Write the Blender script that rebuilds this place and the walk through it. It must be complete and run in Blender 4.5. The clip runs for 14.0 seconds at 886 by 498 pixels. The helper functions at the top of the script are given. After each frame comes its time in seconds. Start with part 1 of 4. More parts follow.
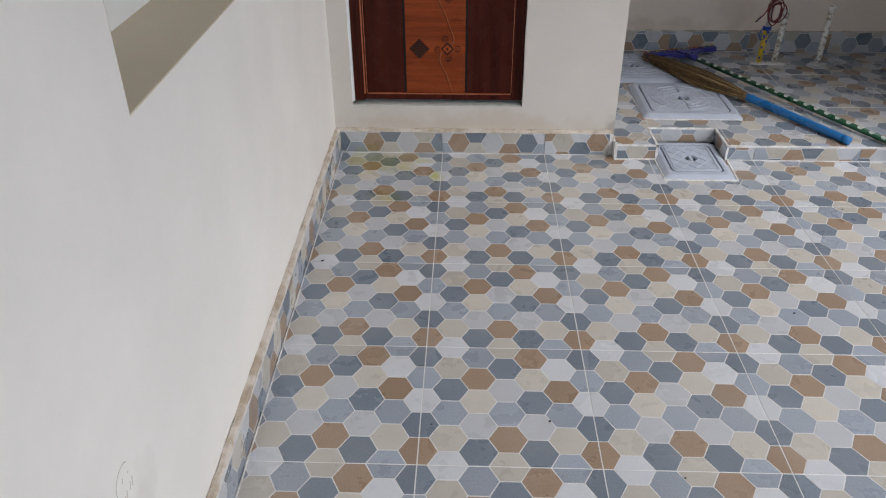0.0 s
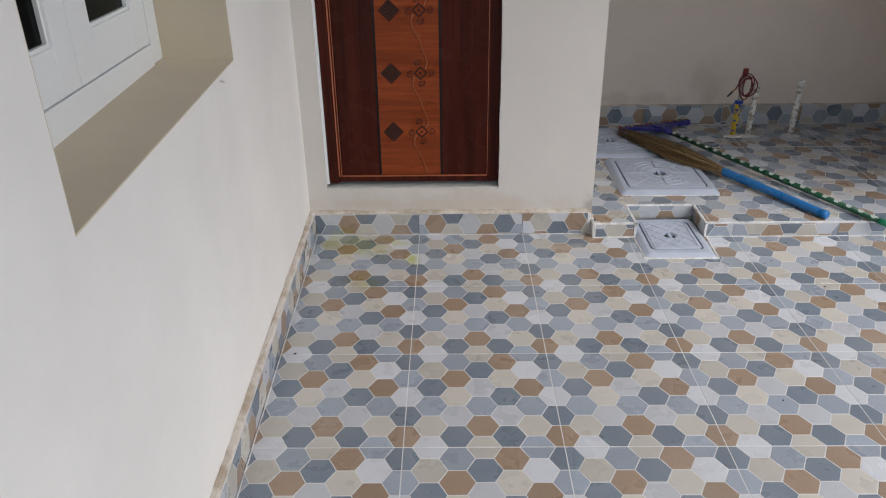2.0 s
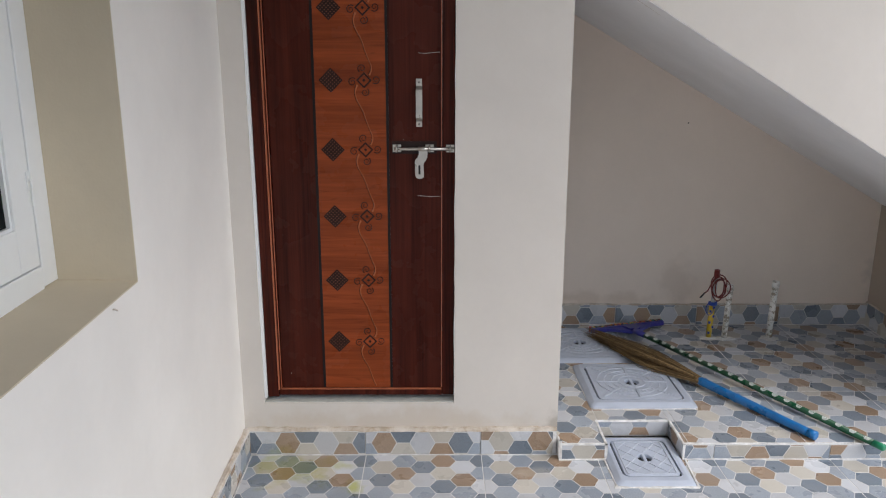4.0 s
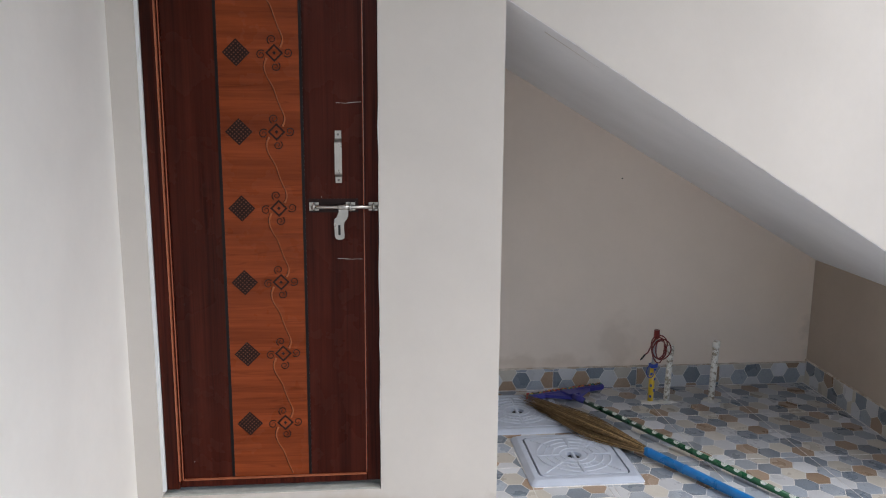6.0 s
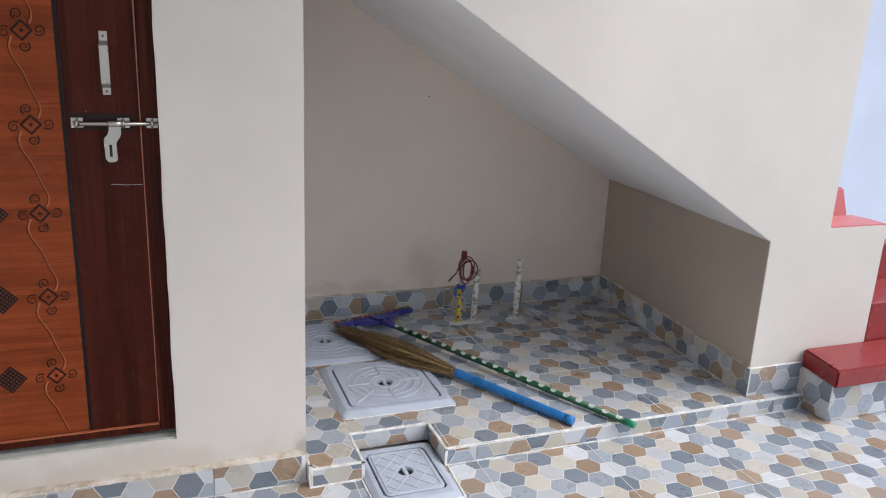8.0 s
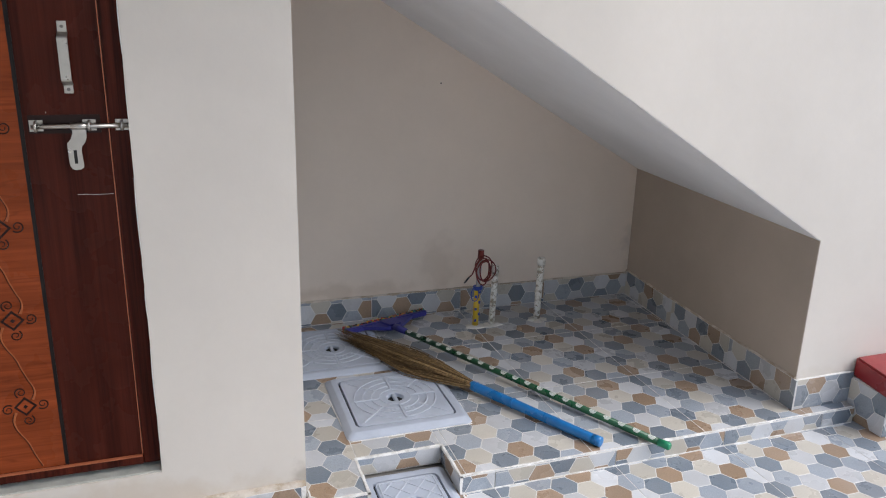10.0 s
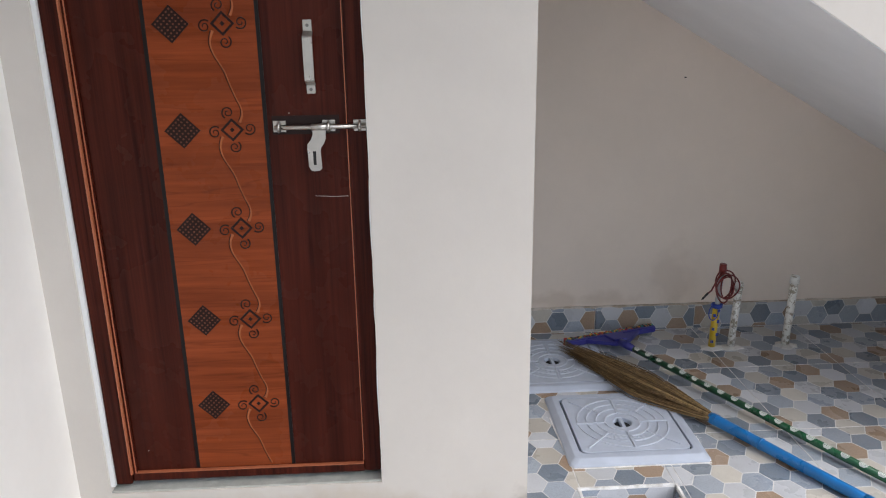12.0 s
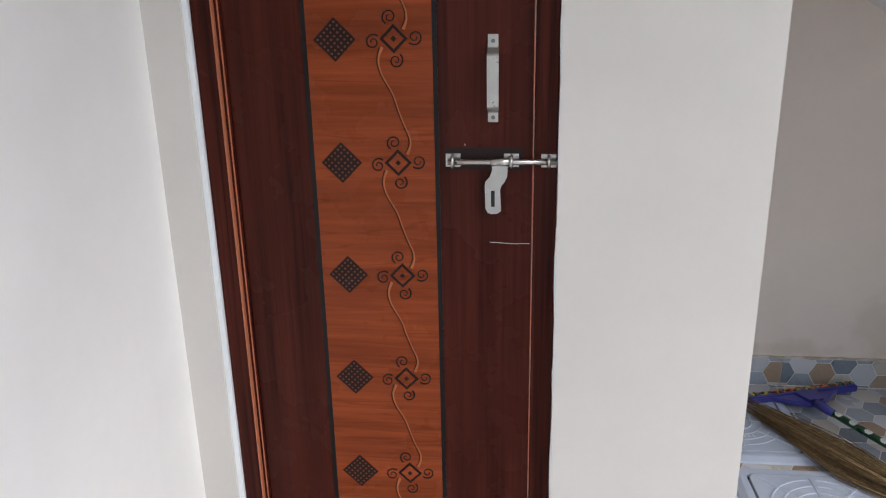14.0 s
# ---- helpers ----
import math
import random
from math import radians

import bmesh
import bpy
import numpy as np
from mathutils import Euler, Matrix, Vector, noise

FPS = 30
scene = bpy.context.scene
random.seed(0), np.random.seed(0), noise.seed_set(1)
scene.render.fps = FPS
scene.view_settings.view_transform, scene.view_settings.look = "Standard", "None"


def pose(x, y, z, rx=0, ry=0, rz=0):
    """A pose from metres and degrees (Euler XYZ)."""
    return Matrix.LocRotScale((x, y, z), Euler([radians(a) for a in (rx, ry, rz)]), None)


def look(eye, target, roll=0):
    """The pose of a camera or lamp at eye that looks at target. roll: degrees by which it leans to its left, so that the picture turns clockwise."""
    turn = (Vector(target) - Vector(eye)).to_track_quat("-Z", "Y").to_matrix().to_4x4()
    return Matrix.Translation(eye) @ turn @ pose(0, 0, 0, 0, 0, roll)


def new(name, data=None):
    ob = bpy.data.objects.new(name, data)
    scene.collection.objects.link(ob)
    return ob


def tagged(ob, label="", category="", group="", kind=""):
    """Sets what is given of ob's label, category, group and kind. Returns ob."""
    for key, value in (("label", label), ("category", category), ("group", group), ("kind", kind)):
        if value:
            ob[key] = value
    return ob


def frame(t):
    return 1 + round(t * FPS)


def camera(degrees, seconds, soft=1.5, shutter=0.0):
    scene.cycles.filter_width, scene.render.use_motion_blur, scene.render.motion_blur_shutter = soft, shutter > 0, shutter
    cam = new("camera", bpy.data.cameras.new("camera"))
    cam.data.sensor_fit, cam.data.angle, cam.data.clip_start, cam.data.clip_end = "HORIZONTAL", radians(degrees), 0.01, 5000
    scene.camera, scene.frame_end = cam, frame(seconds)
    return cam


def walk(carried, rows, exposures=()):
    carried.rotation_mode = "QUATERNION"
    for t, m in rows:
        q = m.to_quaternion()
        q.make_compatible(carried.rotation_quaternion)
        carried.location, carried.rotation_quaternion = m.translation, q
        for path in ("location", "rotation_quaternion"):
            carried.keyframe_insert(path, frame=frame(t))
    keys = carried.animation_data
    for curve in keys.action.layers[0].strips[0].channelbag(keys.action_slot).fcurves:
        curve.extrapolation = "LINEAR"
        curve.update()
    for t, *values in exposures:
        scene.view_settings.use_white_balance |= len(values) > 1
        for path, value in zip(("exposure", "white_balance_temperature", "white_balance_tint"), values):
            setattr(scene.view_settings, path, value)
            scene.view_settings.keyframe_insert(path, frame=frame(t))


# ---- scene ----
cam = camera(60.6, 14.0, soft=1.1)
PATH = [
    (0, (-0.016, -0.102, 1.434), (-0.078, 1.597, 0.381), -0.2),
    (0.5, (-0.015, -0.093, 1.447), (-0.065, 1.61, 0.399), -0.1),
    (1, (-0.015, -0.076, 1.454), (-0.052, 1.64, 0.427), -0.1),
    (1.5, (-0.009, -0.049, 1.48), (-0.035, 1.692, 0.494), -0.4),
    (2, (0.009, 0.004, 1.477), (-0.012, 1.785, 0.566), -0.7),
    (2.5, (0.048, 0.076, 1.485), (0.034, 1.903, 0.672), -0.7),
    (3, (0.081, 0.168, 1.495), (0.085, 2.037, 0.783), -0.1),
    (3.5, (0.118, 0.24, 1.518), (0.131, 2.154, 0.939), 0.1),
    (3.7, (0.135, 0.27, 1.535), (0.147, 2.195, 0.995), 0.1),
    (5.8, (0.194, 0.514, 1.503), (0.305, 2.484, 1.172), 0.0),
    (6, (0.187, 0.564, 1.508), (0.379, 2.525, 1.163), 0.4),
    (6.5, (0.2, 0.631, 1.495), (0.583, 2.556, 1.112), 1.4),
    (7, (0.21, 0.683, 1.485), (0.8, 2.542, 1.04), 2.6),
    (7.2, (0.21, 0.696, 1.487), (0.865, 2.527, 1.019), 3.2),
    (9.3, (0.297, 0.898, 1.472), (0.969, 2.692, 0.9), 1.8),
    (9.5, (0.318, 0.933, 1.476), (0.978, 2.731, 0.901), 1.7),
    (10, (0.342, 1.004, 1.493), (0.972, 2.809, 0.906), 1.5),
    (10.5, (0.362, 1.04, 1.489), (0.93, 2.865, 0.899), 0.9),
    (11, (0.363, 1.075, 1.476), (0.813, 2.932, 0.887), 0.2),
    (11.5, (0.34, 1.137, 1.48), (0.615, 3.025, 0.882), -0.3),
    (12, (0.302, 1.214, 1.475), (0.402, 3.119, 0.876), -0.8),
    (12.5, (0.251, 1.318, 1.486), (0.182, 3.222, 0.879), -1.0),
    (13, (0.168, 1.402, 1.496), (0.036, 3.306, 0.897), -1.5),
    (13.5, (0.181, 1.499, 1.513), (-0.033, 3.39, 0.9), -1.4),
    (14, (0.158, 1.556, 1.51), (-0.062, 3.45, 0.904), -1.2),
]
EXPOSURES = [(0, -0.44, 6500, 10), (2, -0.38, 6500, 10), (3.5, -0.20, 6500, 10), (6.5, 0.0, 6400, 10), (9.5, 0.02, 6400, 10), (11, 0.01, 6450, 10), (12.5, 0.20, 6350, 10), (14, 0.21, 6250, 10)]
walk(cam, [(t, look(eye, target, roll)) for t, eye, target, roll in PATH], EXPOSURES)

# ---- light ----
world = bpy.data.worlds.new("sky_world")
scene.world = world
world.use_nodes = True
wn = world.node_tree
sky = wn.nodes.new("ShaderNodeTexSky")
sky.sky_type = "NISHITA"
sky.sun_disc = False
sky.sun_elevation = radians(46)
sky.sun_rotation = radians(120)
sky.air_density, sky.dust_density, sky.ozone_density = 1.0, 2.0, 1.5
wn.nodes["Background"].inputs["Strength"].default_value = 0.15
wn.links.new(sky.outputs["Color"], wn.nodes["Background"].inputs["Color"])
sun_data = bpy.data.lights.new("sun", "SUN")
sun_data.energy, sun_data.angle, sun_data.color = 3.2, radians(60), (1.0, 0.985, 0.972)
sun = new("sun", sun_data)
sun.matrix_world = look((6.0, -1.5, 7.0), (0, 2, 0))

# ---- helpers of this scene ----
def part(name, bm, material, parent=None, label="", smooth=False):
    me = bpy.data.meshes.new(name)
    bmesh.ops.recalc_face_normals(bm, faces=bm.faces)
    bm.to_mesh(me)
    bm.free()
    for m in material if isinstance(material, (list, tuple)) else [material]:
        me.materials.append(m)
    if smooth:
        for p in me.polygons:
            p.use_smooth = True
    ob = new(name, me)
    if parent:
        ob.parent = parent
    if label:
        ob["label"] = label
    return ob


def thing(name, m, label, category, group="", kind=""):
    ob = new(name)
    ob.empty_display_size = 0.05
    ob.matrix_world = m
    return tagged(ob, label, category, group, kind)


def box(bm, x0, x1, y0, y1, z0, z1, mi=0, bevel=0.0, seg=2):
    vs = [bm.verts.new((x, y, z)) for z in (z0, z1) for x, y in ((x0, y0), (x1, y0), (x1, y1), (x0, y1))]
    fs = [bm.faces.new([vs[i] for i in q]) for q in ((3, 2, 1, 0), (4, 5, 6, 7), (0, 1, 5, 4), (1, 2, 6, 5), (2, 3, 7, 6), (3, 0, 4, 7))]
    for f in fs:
        f.material_index = mi
    if bevel:
        es = list({e for f in fs for e in f.edges})
        r = bmesh.ops.bevel(bm, geom=es, offset=bevel, segments=seg, affect="EDGES", profile=0.5)
        for f in r["faces"]:
            f.material_index = mi
    return bm


def prism(bm, poly, axis, a0, a1, mi=0):
    """A polygon swept along an axis; the polygon's two numbers are the other two axes in order."""
    def at(p, a):
        c = list(p)
        c.insert("xyz".index(axis), a)
        return bm.verts.new(c)
    lo, hi = [at(p, a0) for p in poly], [at(p, a1) for p in poly]
    n = len(poly)
    faces = [bm.faces.new(lo[::-1]), bm.faces.new(hi)] + [bm.faces.new((lo[i], lo[(i + 1) % n], hi[(i + 1) % n], hi[i])) for i in range(n)]
    for f in faces:
        f.material_index = mi
    return bm


def tube(bm, pts, r, n=10, mi=0, cap=True):
    """A round tube along points; r is a number or one radius a point."""
    pts = [Vector(p) for p in pts]
    rs = r if isinstance(r, (list, tuple)) else [r] * len(pts)
    rings = []
    ref = None
    for i, p in enumerate(pts):
        d = (pts[min(i + 1, len(pts) - 1)] - pts[max(i - 1, 0)]).normalized()
        if ref is None:
            ref = d.orthogonal().normalized()
        ref = (ref - d * ref.dot(d)).normalized()
        s = d.cross(ref)
        rings.append([bm.verts.new(p + (ref * math.cos(2 * math.pi * k / n) + s * math.sin(2 * math.pi * k / n)) * rs[i]) for k in range(n)])
    for a, b in zip(rings, rings[1:]):
        for k in range(n):
            f = bm.faces.new((a[k], a[(k + 1) % n], b[(k + 1) % n], b[k]))
            f.material_index, f.smooth = mi, True
    if cap:
        for ring in (rings[0][::-1], rings[-1]):
            bm.faces.new(ring).material_index = mi
    return bm


def ribbon(bm, pts, w, base, height, mi=0, plane="xz", sign=-1):
    """A flat raised band along points of a plane; it stands from base to base + sign * height."""
    def at(u, v, d):
        return bm.verts.new((u, d, v)) if plane == "xz" else bm.verts.new((u, v, d))
    ws = w if isinstance(w, (list, tuple)) else [w] * len(pts)
    rows = []
    for i, (u, v) in enumerate(pts):
        a, b = pts[max(i - 1, 0)], pts[min(i + 1, len(pts) - 1)]
        du, dv = b[0] - a[0], b[1] - a[1]
        l = math.hypot(du, dv) or 1
        nu, nv = -dv / l * ws[i] / 2, du / l * ws[i] / 2
        top = base + sign * height
        rows.append((at(u + nu, v + nv, base), at(u + nu * 0.8, v + nv * 0.8, top), at(u - nu * 0.8, v - nv * 0.8, top), at(u - nu, v - nv, base)))
    for p, q in zip(rows, rows[1:]):
        for k in range(3):
            bm.faces.new((p[k], p[k + 1], q[k + 1], q[k])).material_index = mi
    for r in (rows[0], rows[-1]):
        bm.faces.new(r).material_index = mi
    return bm


def arc(cx, cy, r, a0, a1, n=16):
    return [(cx + r * math.cos(radians(a0 + (a1 - a0) * i / n)), cy + r * math.sin(radians(a0 + (a1 - a0) * i / n))) for i in range(n + 1)]


# ---- materials ----
class Nodes:
    """A node material with short calls for its nodes."""
    def __init__(self, name):
        self.mat = bpy.data.materials.new(name)
        self.mat.use_nodes = True
        self.t = self.mat.node_tree
        self.bsdf = self.t.nodes["Principled BSDF"]
        self.co = self.t.nodes.new("ShaderNodeTexCoord").outputs["Object"]
        self.pos = self.t.nodes.new("ShaderNodeNewGeometry").outputs["Position"]

    def link(self, a, b):
        self.t.links.new(a, b)

    def noise(self, scale, detail=4, rough=0.55, stretch=None, world_space=True):
        n = self.t.nodes.new("ShaderNodeTexNoise")
        n.inputs["Scale"].default_value, n.inputs["Detail"].default_value, n.inputs["Roughness"].default_value = scale, detail, rough
        src = self.pos if world_space else self.co
        if stretch:
            m = self.t.nodes.new("ShaderNodeMapping")
            m.inputs["Scale"].default_value = stretch
            self.link(src, m.inputs["Vector"])
            src = m.outputs["Vector"]
        self.link(src, n.inputs["Vector"])
        return n.outputs["Fac"]

    def ramp(self, fac, stops):
        r = self.t.nodes.new("ShaderNodeValToRGB")
        while len(r.color_ramp.elements) < len(stops):
            r.color_ramp.elements.new(0.5)
        for e, (p, c) in zip(r.color_ramp.elements, stops):
            e.position, e.color = p, (*c, 1)
        self.link(fac, r.inputs["Fac"])
        return r.outputs["Color"]

    def span(self, fac, a, b, lo=0.0, hi=1.0):
        m = self.t.nodes.new("ShaderNodeMapRange")
        for k, v in zip(("From Min", "From Max", "To Min", "To Max"), (a, b, lo, hi)):
            m.inputs[k].default_value = v
        self.link(fac, m.inputs["Value"])
        return m.outputs["Result"]

    def calc(self, op, a, b):
        m = self.t.nodes.new("ShaderNodeMath")
        m.operation = op
        for v, s in zip((a, b), m.inputs):
            if isinstance(v, (int, float)):
                s.default_value = v
            else:
                self.link(v, s)
        return m.outputs["Value"]

    def mix(self, fac, a, b, blend="MIX"):
        m = self.t.nodes.new("ShaderNodeMix")
        m.data_type, m.blend_type = "RGBA", blend
        for v, s in zip((fac, a, b), (m.inputs["Factor"], m.inputs["A"], m.inputs["B"])):
            if isinstance(v, (int, float)):
                s.default_value = v
            elif isinstance(v, (tuple, list)):
                s.default_value = (*v, 1)
            else:
                self.link(v, s)
        return m.outputs["Result"]

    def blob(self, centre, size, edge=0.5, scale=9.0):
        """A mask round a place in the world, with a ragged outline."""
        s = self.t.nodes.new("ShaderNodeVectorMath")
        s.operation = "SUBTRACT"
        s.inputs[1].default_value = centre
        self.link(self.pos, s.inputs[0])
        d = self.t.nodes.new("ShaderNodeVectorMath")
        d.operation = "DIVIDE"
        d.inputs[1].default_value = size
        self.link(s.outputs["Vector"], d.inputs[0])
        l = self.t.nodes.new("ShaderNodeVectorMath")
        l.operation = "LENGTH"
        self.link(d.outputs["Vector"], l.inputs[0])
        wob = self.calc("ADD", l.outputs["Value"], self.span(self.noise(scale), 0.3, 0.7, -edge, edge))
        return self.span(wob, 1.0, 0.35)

    def finish(self, color, rough=0.6, bump=None, strength=0.2, distance=0.002, metal=0.0, gloss=0.5):
        self.bsdf.inputs["Specular IOR Level"].default_value = gloss
        for v, s in ((color, "Base Color"), (rough, "Roughness"), (metal, "Metallic")):
            if isinstance(v, (int, float)):
                self.bsdf.inputs[s].default_value = v
            elif isinstance(v, (tuple, list)):
                self.bsdf.inputs[s].default_value = (*v, 1)
            else:
                self.link(v, self.bsdf.inputs[s])
        if bump is not None:
            b = self.t.nodes.new("ShaderNodeBump")
            b.inputs["Strength"].default_value, b.inputs["Distance"].default_value = strength, distance
            self.link(bump, b.inputs["Height"])
            self.link(b.outputs["Normal"], self.bsdf.inputs["Normal"])
        return self.mat


def tint(c, k):
    return tuple(min(1.0, v * k) for v in c)


def paint(name, c, rough=0.55, vary=0.06, blobs=(), bump=0.12):
    """Emulsion paint on trowelled plaster."""
    n = Nodes(name)
    col = n.ramp(n.noise(1.7, 5), [(0.3, tint(c, 1 - vary)), (0.7, tint(c, 1 + vary))])
    col = n.mix(n.span(n.noise(38, 3), 0.35, 0.75, 0.0, 0.10), col, tint(c, 0.86))
    # each blob blends a ragged patch of its own colour into the paint
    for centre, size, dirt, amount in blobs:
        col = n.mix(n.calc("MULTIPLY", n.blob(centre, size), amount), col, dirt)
    h = n.calc("ADD", n.noise(6, 3), n.calc("MULTIPLY", n.noise(120, 2), 0.25))
    return n.finish(col, n.span(n.noise(5), 0.3, 0.7, rough - 0.06, rough + 0.08), h, bump, 0.006)


def plain(name, c, rough=0.5, metal=0.0, vary=0.08, scale=30, bump=0.08, distance=0.001, gloss=0.5):
    n = Nodes(name)
    col = n.ramp(n.noise(scale, 4), [(0.3, tint(c, 1 - vary)), (0.7, tint(c, 1 + vary))])
    return n.finish(col, n.span(n.noise(scale * 0.4), 0.3, 0.7, max(0.03, rough - 0.07), rough + 0.07), n.noise(scale * 3, 2), bump, distance, metal, gloss)


def stone(name, c, speck=0.42):
    """A matt printed-stone face of a floor tile, with pores, haze and a spilt-paint stain."""
    n = Nodes(name)
    info = n.t.nodes.new("ShaderNodeNewGeometry").outputs["Random Per Island"]
    col = n.ramp(info, [(0.0, tint(c, 0.84)), (1.0, tint(c, 1.10))])
    col = n.mix(n.span(n.noise(190, 4, 0.8), 0.44, 0.68, 0, speck), col, tint(c, 0.5))
    col = n.mix(n.span(n.noise(230, 3, 0.8), 0.52, 0.7, 0, speck * 0.8), col, tint(c, 1.5))
    col = n.mix(n.span(n.noise(2.2, 5), 0.45, 0.75, 0, 0.16), col, (0.60, 0.58, 0.55))
    col = n.mix(n.span(n.noise(11, 6, 0.65), 0.48, 0.75, 0, 0.17), col, (0.28, 0.26, 0.235))
    for centre, size, stain, amount in STAINS:
        col = n.mix(n.calc("MULTIPLY", n.blob(centre, size, 0.55, 13), amount), col, stain, "MULTIPLY" if amount > 0.6 else "MIX")
    return n.finish(col, n.span(n.noise(9, 4), 0.3, 0.7, 0.22, 0.40), n.noise(240, 3), 0.2, 0.0006)


STAINS = [((-0.40, 2.93, 0), (0.22, 0.13, 0.05), (0.80, 0.80, 0.32), 0.7), ((-0.16, 2.80, 0), (0.055, 0.06, 0.05), (0.80, 0.80, 0.25), 0.9),
          ((-0.32, 2.62, 0), (0.10, 0.08, 0.05), (0.85, 0.83, 0.45), 0.7), ((0.52, 2.90, 0), (0.12, 0.05, 0.05), (0.55, 0.50, 0.42), 0.3)]


def wood(name, dark, light, axis, rough=0.3, scale=1.0, spread=0.16):
    """Glossy laminate with grain along x or z."""
    n = Nodes(name)
    st = (3.0, 20, 60) if axis == "x" else (105, 20, 1.8)
    wav = (1.2, 10, 14) if axis == "x" else (16, 10, 0.8)
    grain = n.noise(scale, 6, 0.65, st)
    band = n.noise(scale, 4, 0.5, wav)
    col = n.ramp(n.calc("ADD", n.calc("MULTIPLY", grain, 0.5), n.calc("MULTIPLY", band, 0.5)), [(0.5 - spread, dark), (0.50, light), (0.5 + spread, tint(light, 1.5))])
    line = n.span(n.noise(scale, 2, 0.5, tuple(v * 0.45 for v in st)), 0.485, 0.5)
    line2 = n.span(n.noise(scale, 2, 0.5, tuple(v * 0.45 for v in st)), 0.515, 0.5)
    col = n.mix(n.calc("MULTIPLY", n.calc("MINIMUM", line, line2), 0.35 if axis == "x" else 0.08), col, tint(dark, 0.6))
    return n.finish(col, n.span(n.noise(6), 0.3, 0.7, rough - 0.05, rough + 0.08), grain, 0.05, 0.0006, 0.0, 0.10)


CREAM = (0.66, 0.62, 0.575)
M_WALL = paint("cream_wall_paint", CREAM, blobs=[((-0.05, 3.06, 0.13), (0.75, 0.1, 0.075), (0.53, 0.44, 0.34), 0.4), ((0.62, 3.06, 0.12), (0.06, 0.08, 0.10), (0.25, 0.22, 0.18), 0.5), ((2.66, 3.06, 0.20), (0.2, 0.05, 0.03), (0.55, 0.50, 0.44), 0.3)])
# brown stain behind the wire, then a patch darker towards the back corner
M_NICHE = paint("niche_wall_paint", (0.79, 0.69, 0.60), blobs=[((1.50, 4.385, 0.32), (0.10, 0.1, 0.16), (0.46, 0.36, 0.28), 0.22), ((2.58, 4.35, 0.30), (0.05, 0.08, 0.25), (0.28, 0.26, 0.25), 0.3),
                                                 # browner bands low on the back and side walls
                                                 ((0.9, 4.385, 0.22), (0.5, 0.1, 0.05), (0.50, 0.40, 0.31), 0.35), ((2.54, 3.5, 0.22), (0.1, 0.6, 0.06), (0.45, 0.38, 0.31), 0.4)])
M_REVEAL = paint("khaki_cement_paint", (0.61, 0.535, 0.405), 0.7, 0.10, bump=0.3)
# browner beige, darkened further because this wall faces away from the light
M_CHEEK = paint("shaded_beige_paint", (0.45, 0.38, 0.315), 0.7, 0.10, bump=0.2)
M_SOFFIT = paint("white_soffit_paint", (0.88, 0.88, 0.89), 0.6)
M_LEFT = paint("white_wall_paint", (0.87, 0.847, 0.81), blobs=[((-0.57, 0.77, 0.36), (0.05, 0.07, 0.10), (0.60, 0.56, 0.52), 0.3)])
# red step paint lightened to pink, with the bright sky glare in the colour
M_PINK = paint("glare_pink_paint", (0.56, 0.17, 0.18), 0.4)
def patchy(name, a, b, scale=26):
    """Hand-laid cement with worn and dirty patches."""
    n = Nodes(name)
    col = n.mix(n.span(n.noise(scale, 5, 0.65), 0.42, 0.6), a, b)
    return n.finish(col, 0.8, n.calc("ADD", n.noise(40, 4), n.noise(140, 2)), 0.5, 0.004)


M_WHITECEM = patchy("white_cement", (0.80, 0.795, 0.785), (0.58, 0.565, 0.54))
M_CEMENT = patchy("tan_cement_fillet", (0.62, 0.565, 0.50), (0.42, 0.345, 0.26), 14)
M_COLLAR = paint("grey_white_cement", (0.58, 0.57, 0.54), 0.8, 0.12, bump=0.5)
M_BLUEWALL = paint("pale_blue_wall_paint", (0.62, 0.68, 0.82))
M_GROUND = paint("concrete_ground", (0.36, 0.35, 0.33), 0.85, 0.15)
M_TILE = [stone("slate_hexagon", (0.178, 0.215, 0.262)), stone("grey_hexagon", (0.325, 0.368, 0.43)), stone("white_hexagon", (0.55, 0.567, 0.60), 0.14),
          stone("cream_hexagon", (0.52, 0.49, 0.435), 0.16), stone("tan_hexagon", (0.335, 0.238, 0.165), 0.45), plain("pale_tile_line", (0.64, 0.635, 0.625), 0.6)]
M_THRESH = plain("grey_threshold_stone", (0.42, 0.43, 0.40), 0.4, vary=0.15)
M_DARKWOOD = wood("dark_red_laminate", (0.026, 0.0056, 0.0038), (0.056, 0.0115, 0.0070), "z", 0.26, 1.0, 0.14)
M_FRAMEWOOD = wood("mahogany_frame", (0.026, 0.006, 0.004), (0.060, 0.012, 0.007), "z", 0.2, 1.0, 0.10)
M_PANELWOOD = wood("orange_teak_laminate", (0.130, 0.026, 0.009), (0.222, 0.048, 0.0155), "x", 0.26, 1.0, 0.20)
M_EBONY = plain("black_inlay", (0.008, 0.006, 0.006), 0.35, gloss=0.25)
M_MOTIF = plain("dark_brown_print", (0.020, 0.007, 0.005), 0.45, gloss=0.2)
M_DOT = plain("print_dot", (0.135, 0.050, 0.028), 0.5, gloss=0.2)
M_VINE = plain("light_orange_carving", (0.36, 0.108, 0.037), 0.35, gloss=0.25)
M_ORANGE = plain("orange_bead", (0.42, 0.13, 0.06), 0.35)
M_STEEL = plain("brushed_steel", (0.52, 0.50, 0.465), 0.32, 1.0, 0.05, 60)
M_SCREW = plain("dull_screw_steel", (0.20, 0.19, 0.18), 0.45, 1.0)
M_HOLE = plain("dark_void", (0.012, 0.012, 0.012), 0.8)
